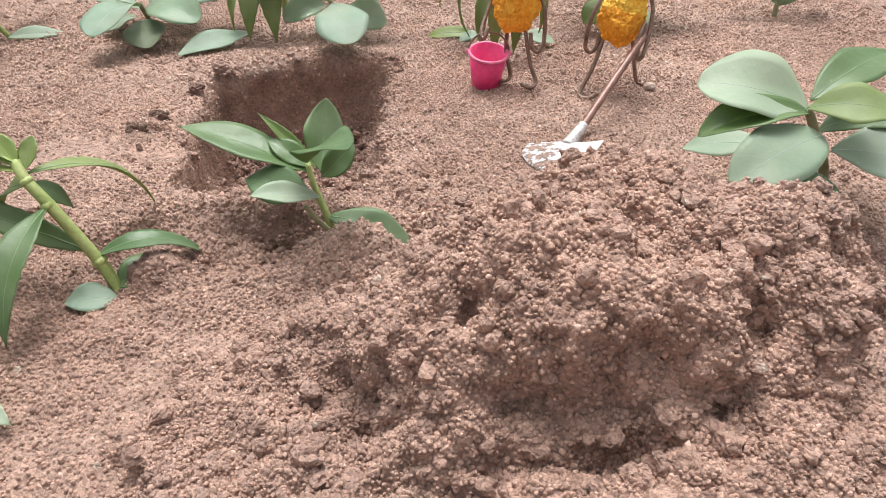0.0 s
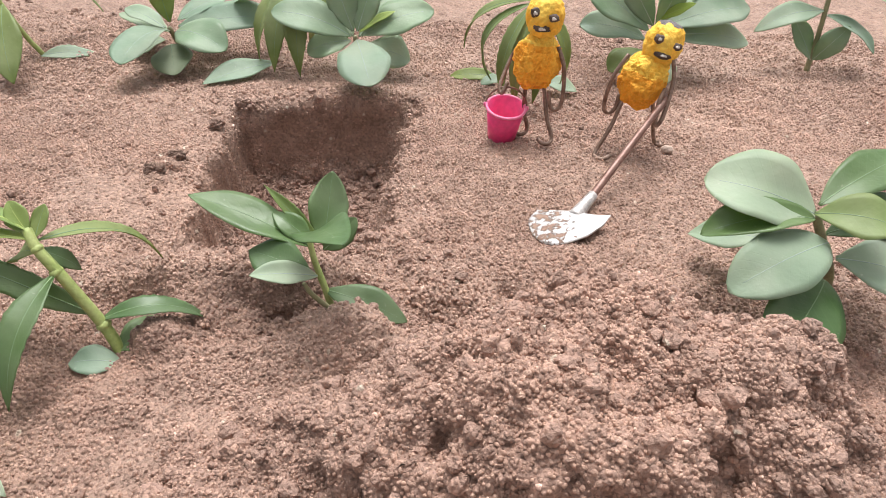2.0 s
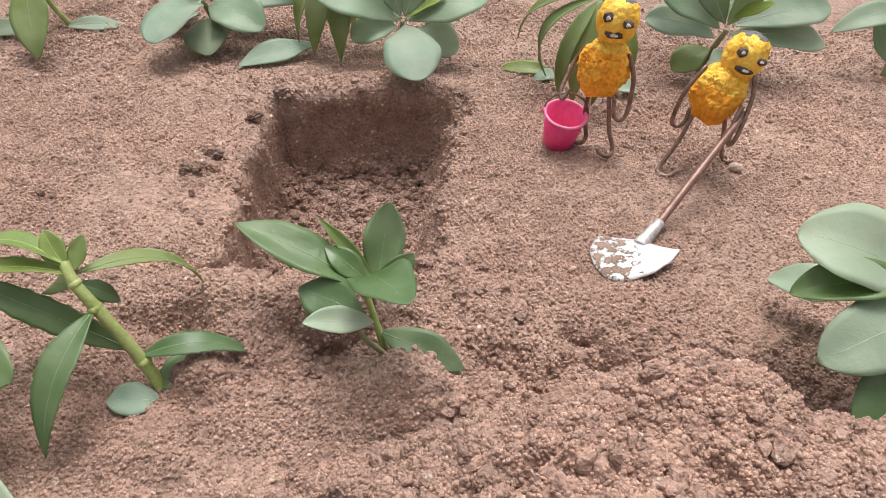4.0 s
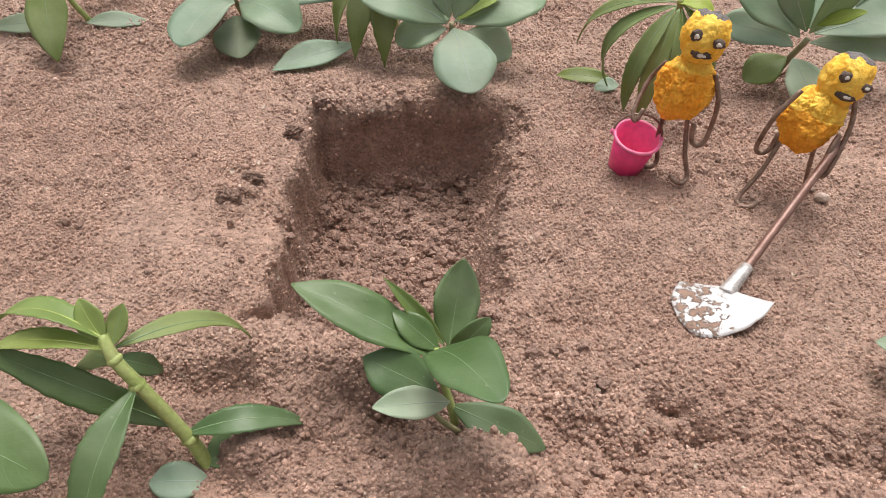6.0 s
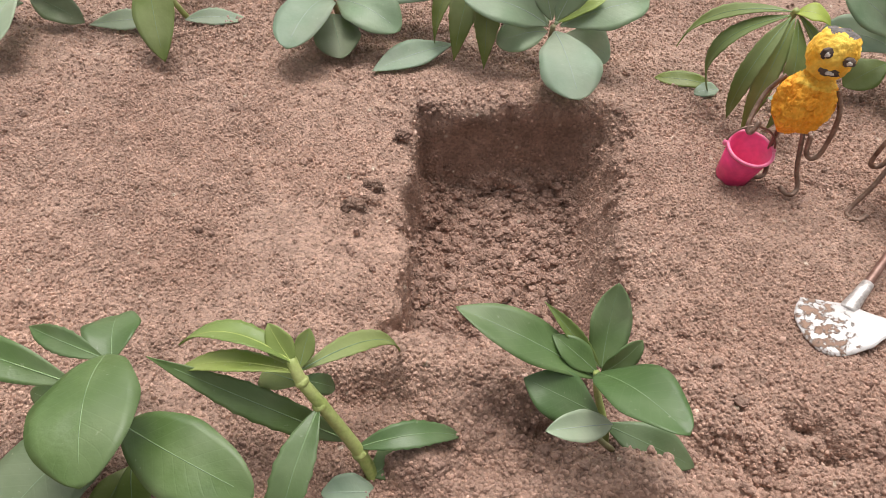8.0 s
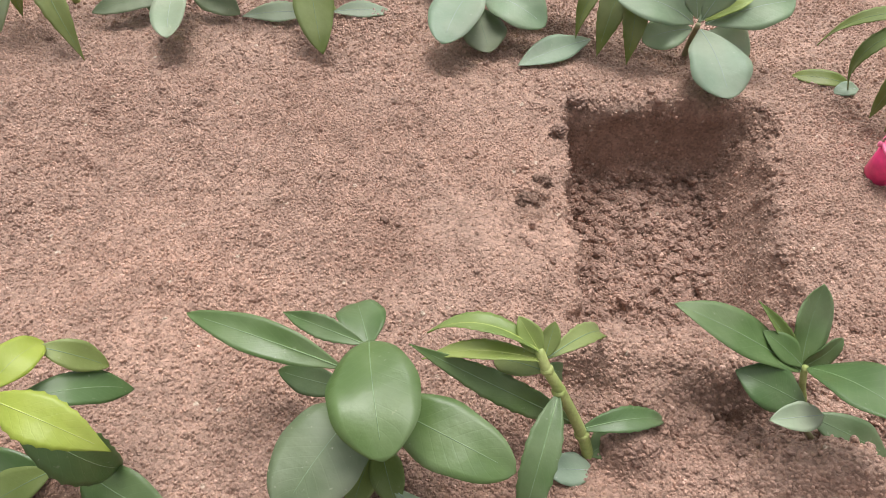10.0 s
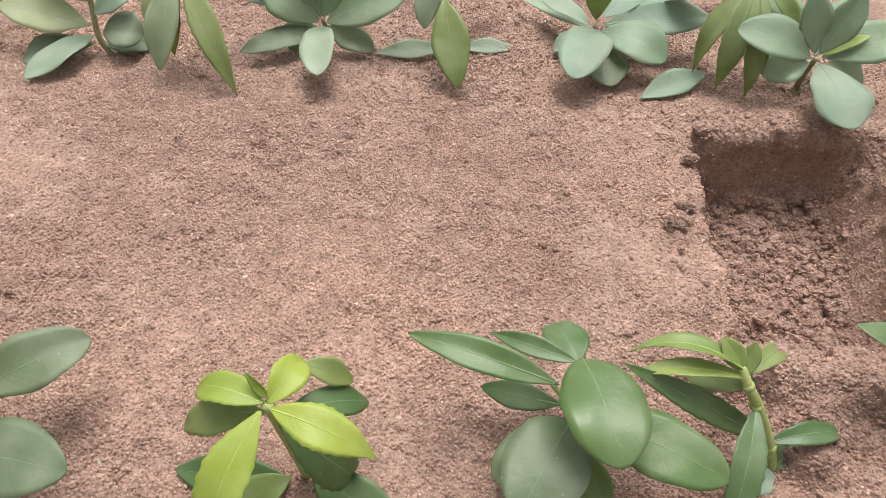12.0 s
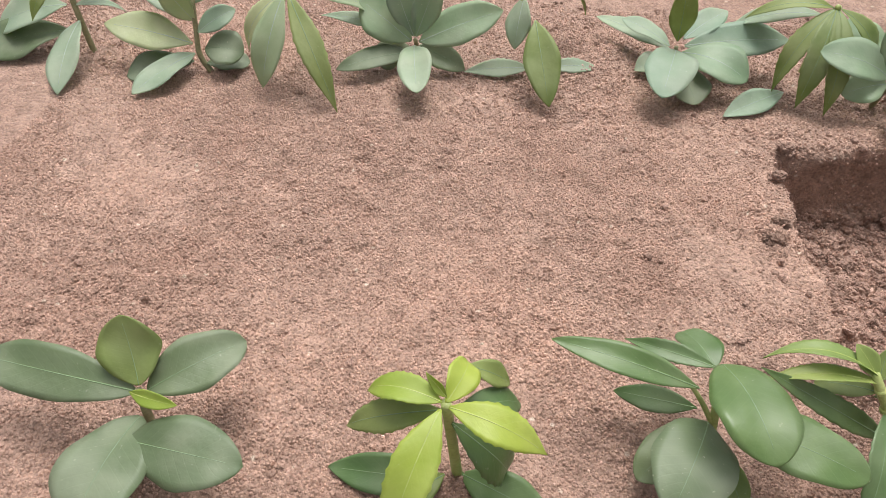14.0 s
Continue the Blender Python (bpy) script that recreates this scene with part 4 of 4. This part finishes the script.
for i in range(NA):
    for j in range(NR):
        bm.faces.new((grid[i][j], grid[i][j + 1], grid[i + 1][j + 1], grid[i + 1][j]))
        bm.faces.new((low[i][j], low[i + 1][j], low[i + 1][j + 1], low[i][j + 1]))
    bm.faces.new((grid[i][NR], low[i][NR], low[i + 1][NR], grid[i + 1][NR]))
    bm.faces.new((grid[i][0], grid[i + 1][0], low[i + 1][0], low[i][0]))
for i in (0, NA):
    for j in range(NR):
        bm.faces.new((grid[i][j], low[i][j], low[i][j + 1], grid[i][j + 1]))
bmesh.ops.recalc_face_normals(bm, faces=bm.faces)
uvs = bm.loops.layers.uv.new("UVMap")
for f in bm.faces:
    for l in f.loops:
        q = l.vert.co
        l[uvs].uv = (0.25 * max(0.0, 1 - abs((q.x - 0.0325) / 0.0125)) ** 0.7 + 0.02, q.y)
part("blade", bm, BLADE, shovel, "bright fan-shaped sheet steel blade caked with soil")


# ---- loose soil ----
def scattered(name, co, sites, sizes, detail, mat, label, flat=0.7, sink=0.25, seed=3):
    """Many small irregular crumbs resting on the surface points co[sites], joined into one mesh."""
    rng = np.random.default_rng(seed)
    bm = bmesh.new()
    bmesh.ops.create_icosphere(bm, subdivisions=detail, radius=1.0)
    v0 = np.array([v.co[:] for v in bm.verts])
    f0 = np.array([[v.index for v in f.verts] for f in bm.faces])
    bm.free()
    n, k = len(sites), len(v0)
    shape = 1 + 0.22 * rng.standard_normal((n, k))
    if detail > 1:
        for _ in range(2):
            a = rng.standard_normal((n, 3))
            shape += 0.16 * np.sin(2.5 * np.einsum("kc,nc->nk", v0, a))
        shape = 0.5 * shape + 0.5 * (1 + 0.3 * np.sin(2.2 * np.einsum("kc,nc->nk", v0, rng.standard_normal((n, 3)))))
    axes = rng.uniform(0.7, 1.3, (n, 1, 3)) * np.array([1, 1, flat])
    p = v0[None] * np.clip(shape, 0.55, 1.5)[:, :, None] * axes * sizes[:, None, None]
    ang = rng.uniform(0, math.tau, n)
    c, s_ = np.cos(ang)[:, None], np.sin(ang)[:, None]
    p = np.stack([p[:, :, 0] * c - p[:, :, 1] * s_, p[:, :, 0] * s_ + p[:, :, 1] * c, p[:, :, 2]], 2)
    p += co[sites][:, None, :] + np.array([0, 0, 1])[None, None] * (sizes * flat * (1 - 2 * sink))[:, None, None]
    faces = (f0[None] + (np.arange(n) * k)[:, None, None]).reshape(-1, 3)
    me = bpy.data.meshes.new(name)
    me.vertices.add(n * k)
    me.vertices.foreach_set("co", p.ravel())
    me.loops.add(faces.size)
    me.loops.foreach_set("vertex_index", faces.ravel().astype(np.int32))
    me.polygons.add(len(faces))
    me.polygons.foreach_set("loop_start", np.arange(0, faces.size, 3, dtype=np.int32))
    me.polygons.foreach_set("use_smooth", np.zeros(len(faces), dtype=bool))
    me.update(calc_edges=True)
    me.materials.append(mat)
    return tagged(new(name, me), label, "soil", kind="stuff")


def picked(co, weight, n, seed):
    rng = np.random.default_rng(seed)
    w = np.clip(weight, 0, None)
    return rng.choice(len(co), n, replace=False, p=w / w.sum())


def granules(name, co, xs, ys, box, pitch, keep, size, label, seed, steep=1.4):
    """Rounded grains lying side by side on the grid surface co over box, each a small dome sunk into it. keep(x, y): share of grains; size(x, y): radius."""
    rng = np.random.default_rng(seed)
    x0, x1, y0, y1 = box
    g = co.reshape(len(ys), len(xs), 3)[np.searchsorted(ys, y0):np.searchsorted(ys, y1), np.searchsorted(xs, x0):np.searchsorted(xs, x1)]
    p00, p10, p01, p11 = (q.reshape(-1, 3) for q in (g[:-1, :-1], g[:-1, 1:], g[1:, :-1], g[1:, 1:]))
    up = np.cross(p11 - p00, p01 - p10)
    area = np.linalg.norm(up, axis=1) / 2
    up /= 2 * area[:, None] + 1e-12
    mid = (p00 + p11) / 2
    share = area / pitch ** 2 * keep(mid[:, 0], mid[:, 1], mid[:, 2]) * np.where(up[:, 2] < 1 / math.hypot(1, steep), 0.25, 1.0)
    on = rng.random(len(mid)) < share
    n = int(on.sum())
    fx, fy = rng.uniform(0, 1, (n, 1)), rng.uniform(0, 1, (n, 1))
    at = (1 - fy) * ((1 - fx) * p00[on] + fx * p10[on]) + fy * ((1 - fx) * p01[on] + fx * p11[on])
    up = up[on] + np.array([0, 0, 0.3])
    up /= np.linalg.norm(up, axis=1)[:, None]
    turn = rng.uniform(0, math.tau, n)
    a = np.stack([np.cos(turn), np.sin(turn), 0.1 + np.zeros(n)], 1)
    a -= up * np.sum(a * up, axis=1)[:, None]
    a /= np.linalg.norm(a, axis=1)[:, None] + 1e-9
    b = np.cross(up, a)
    ring = np.arange(4) * math.tau / 4
    v0 = np.concatenate([[[0, 0, 1.0]], np.stack([0.80 * np.cos(ring), 0.80 * np.sin(ring), np.full(4, 0.55)], 1), np.stack([1.0 * np.cos(ring + 0.79), 1.0 * np.sin(ring + 0.79), np.full(4, -0.8)], 1)])
    f0 = [(0, 1 + k, 1 + (k + 1) % 4) for k in range(4)]
    for k in range(4):
        f0 += [(1 + k, 5 + k, 1 + (k + 1) % 4), (1 + (k + 1) % 4, 5 + k, 5 + (k + 1) % 4)]
    f0 = np.array(f0)
    r = size(at[:, 0], at[:, 1]) * rng.uniform(0.7, 1.25, n) * np.where(rng.random(n) < 0.06, 1.5, 1.0)
    axes = rng.uniform(0.8, 1.25, (n, 1, 3)) * np.array([1, 1, 0.9])
    v = v0[None] * (1 + 0.2 * rng.standard_normal((n, 9, 1))) * axes * r[:, None, None]
    p = (at + 0.32 * r[:, None] * up)[:, None] + v[:, :, :1] * a[:, None] + v[:, :, 1:2] * b[:, None] + v[:, :, 2:] * up[:, None]
    faces = (f0[None] + (np.arange(n) * 9)[:, None, None]).reshape(-1, 3)
    me = bpy.data.meshes.new(name)
    me.vertices.add(n * 9)
    me.vertices.foreach_set("co", p.ravel())
    me.loops.add(faces.size)
    me.loops.foreach_set("vertex_index", faces.ravel().astype(np.int32))
    me.polygons.add(len(faces))
    me.polygons.foreach_set("loop_start", np.arange(0, faces.size, 3, dtype=np.int32))
    me.polygons.foreach_set("use_smooth", np.ones(len(faces), dtype=bool))
    me.update(calc_edges=True)
    me.materials.append(LOOSE)
    return tagged(new(name, me), label, "soil", kind="stuff")


def crumbled(x, y, z):
    p = np.stack([x, y, x * 0], 1)
    bare = np.clip(0.5 + 1.2 * smooth_noise(p, 0.035, 201) + 0.7 * smooth_noise(p, 0.011, 202), 0, 1)
    bare = bare - hump(x, y, -0.122, 0.215, 0.024, 0.016, 0.9) - hump(x, y, -0.40, 0.225, 0.06, 0.035, 0.7) - hump(x, y, -0.01, 0.245, 0.02, 0.012, 0.5)
    return np.clip(0.38 + 0.6 * bare + 0.8 * np.clip(roughness(x, y) - 0.3, 0, 1), 0.12, 1) * np.where((x > -0.02) & (x < 0.09) & (y > 0.075) & (y < 0.135), 0.0, 1.0)


granules("soil_granules", ground_co, ground_x, ground_y, (-0.44, 0.20, 0.06, 0.285), 0.00108, crumbled, lambda x, y: 0.00045 + 0.00016 * np.clip(roughness(x, y), 0, 1), "loose rounded grains of dry reddish soil", 5)
granules("soil_granules", ground_co, ground_x, ground_y, (-0.52, 0.23, 0.285, 0.40), 0.00145, crumbled, lambda x, y: 0.00055 + 0.0002 * np.clip(roughness(x, y), 0, 1), "loose rounded grains of dry reddish soil", 6)
granules("soil_granules", mound_co, mound_x, mound_y, (-0.074, 0.143, 0.010, 0.183), 0.00094, lambda x, y, z: (z > 0.0005) * 1.0, lambda x, y: 0.00047 + 0 * x, "crumbly grains of reddish soil on the heap", 8, 9)

gx, gy = ground_co[:, 0], ground_co[:, 1]
inside = (gx > -0.53) & (gx < 0.24) & (gy > 0.04) & (gy < 0.44)
dense = np.where((gx > -0.34) & (gx < 0.11), 1.0, 1.35) * np.where((gy > 0.09) & (gy < 0.31), 1.0, 1.4)
rough_here = np.zeros(len(gx))
rough_here[inside] = roughness(gx[inside], gy[inside])
rng = np.random.default_rng(11)
clumps = np.clip(smooth_noise(ground_co, 0.016, 15) - 0.45, 0, 1) * 0.35
sites = picked(ground_co, inside * dense * (np.clip(rough_here - 0.5, 0, 1) ** 1.3 + clumps), 1700, 2)
scattered("soil_crumb", ground_co, sites, 0.0006 + 0.0013 * rng.random(1700) ** 2.5, 2, CLOD, "crumbs of reddish soil", 0.85, 0.35, 6)
mz = mound_co[:, 2] > 0.001
sites = picked(mound_co, mz * 1.0, 1300, 4)
scattered("soil_crumb", mound_co, sites, 0.0007 + 0.0016 * rng.random(1300) ** 3, 2, CLOD, "crumbs of reddish soil on the heap", 0.9, 0.4, 7)
dug = np.zeros(len(gx))
dug[inside] = step(0.7, 0.95, pit_depth(gx[inside], gy[inside]))
sites = picked(ground_co, dug * dense, 1100, 12)
scattered("soil_crumb", ground_co, sites, 0.0007 + 0.0015 * rng.random(1100) ** 2, 2, CLOD, "crumbs of damp soil on the pit floor", 0.85, 0.35, 9)

# a pale pebble beside the shovel, and lumps of earth
bm = bmesh.new()
lump(bm, Vector((85, 264, 1.6)) * MM, Vector((2.4, 1.8, 1.6)) * MM, 0, 0.22, 0.5, 3, None, 8.5)
tagged(finish("pebble", bm, PEBBLE), "pale pinkish pebble on the soil", "stone")
rnd = random.Random(17)
for label, at, r, m, bits in (("round clod of damp earth", (-78, 140, 4.5), 6.8, CLOD, 16), ("dark crumbly clod beside the pit", (-110.5, 235, 5.0), 3.2, DAMP, 12), ("dark crumbly clod beside the pit", (-114.5, 224, 5.0), 3.8, DAMP, 14), ("crumbly clod on the rim of the pit", (-106, 268, 2.0), 2.8, CLOD, 12), ("crumbly clod on the rim of the pit", (-101, 288, 2.2), 3.4, CLOD, 14), ("crumbly clod on the rim of the pit", (-64, 299, 2.6), 4.0, CLOD, 14), ("clod of damp earth at the front of the pit", (-66, 165, 3.0), 5.0, CLOD, 16), ("clod of damp earth at the front of the pit", (-53, 172, 3.0), 4.2, CLOD, 14)):
    bm = bmesh.new()
    lump(bm, Vector(at) * MM, Vector((r, r * 0.8, r * 0.7)) * MM, 0, 0.45, 0.4, 4, None, at[0] * 0.1)
    clod = tagged(finish("soil_clod", bm, m), label, "soil clod")
    for k in range(bits):
        a, q = rnd.uniform(0, math.tau), rnd.uniform(0.5, 1.5)
        b = r * rnd.uniform(0.16, 0.45)
        up = at[2] + r * 0.55 * (1 - q * q) if q < 0.9 else at[2] - r * 0.45
        bm = bmesh.new()
        lump(bm, (Vector((at[0] + r * q * math.cos(a), at[1] + r * 0.8 * q * math.sin(a), max(up, b * 0.5)))) * MM, Vector((b, b, b * 0.8)) * MM, 0, 0.45, 0.5, 2, None, k * 1.7 + at[1])
        part("crumb", bm, m, clod)

bm = bmesh.new()
tube(bm, glide([Vector(p) * MM for p in ((59, 169.5, 4.2), (62, 166.5, 4.0), (66, 163, 4.4))], 6), [0.0003, 0.00035, 0.0002], 6)
tagged(finish("straw", bm, STRAW), "thin pale dry straw on loose soil", "straw")
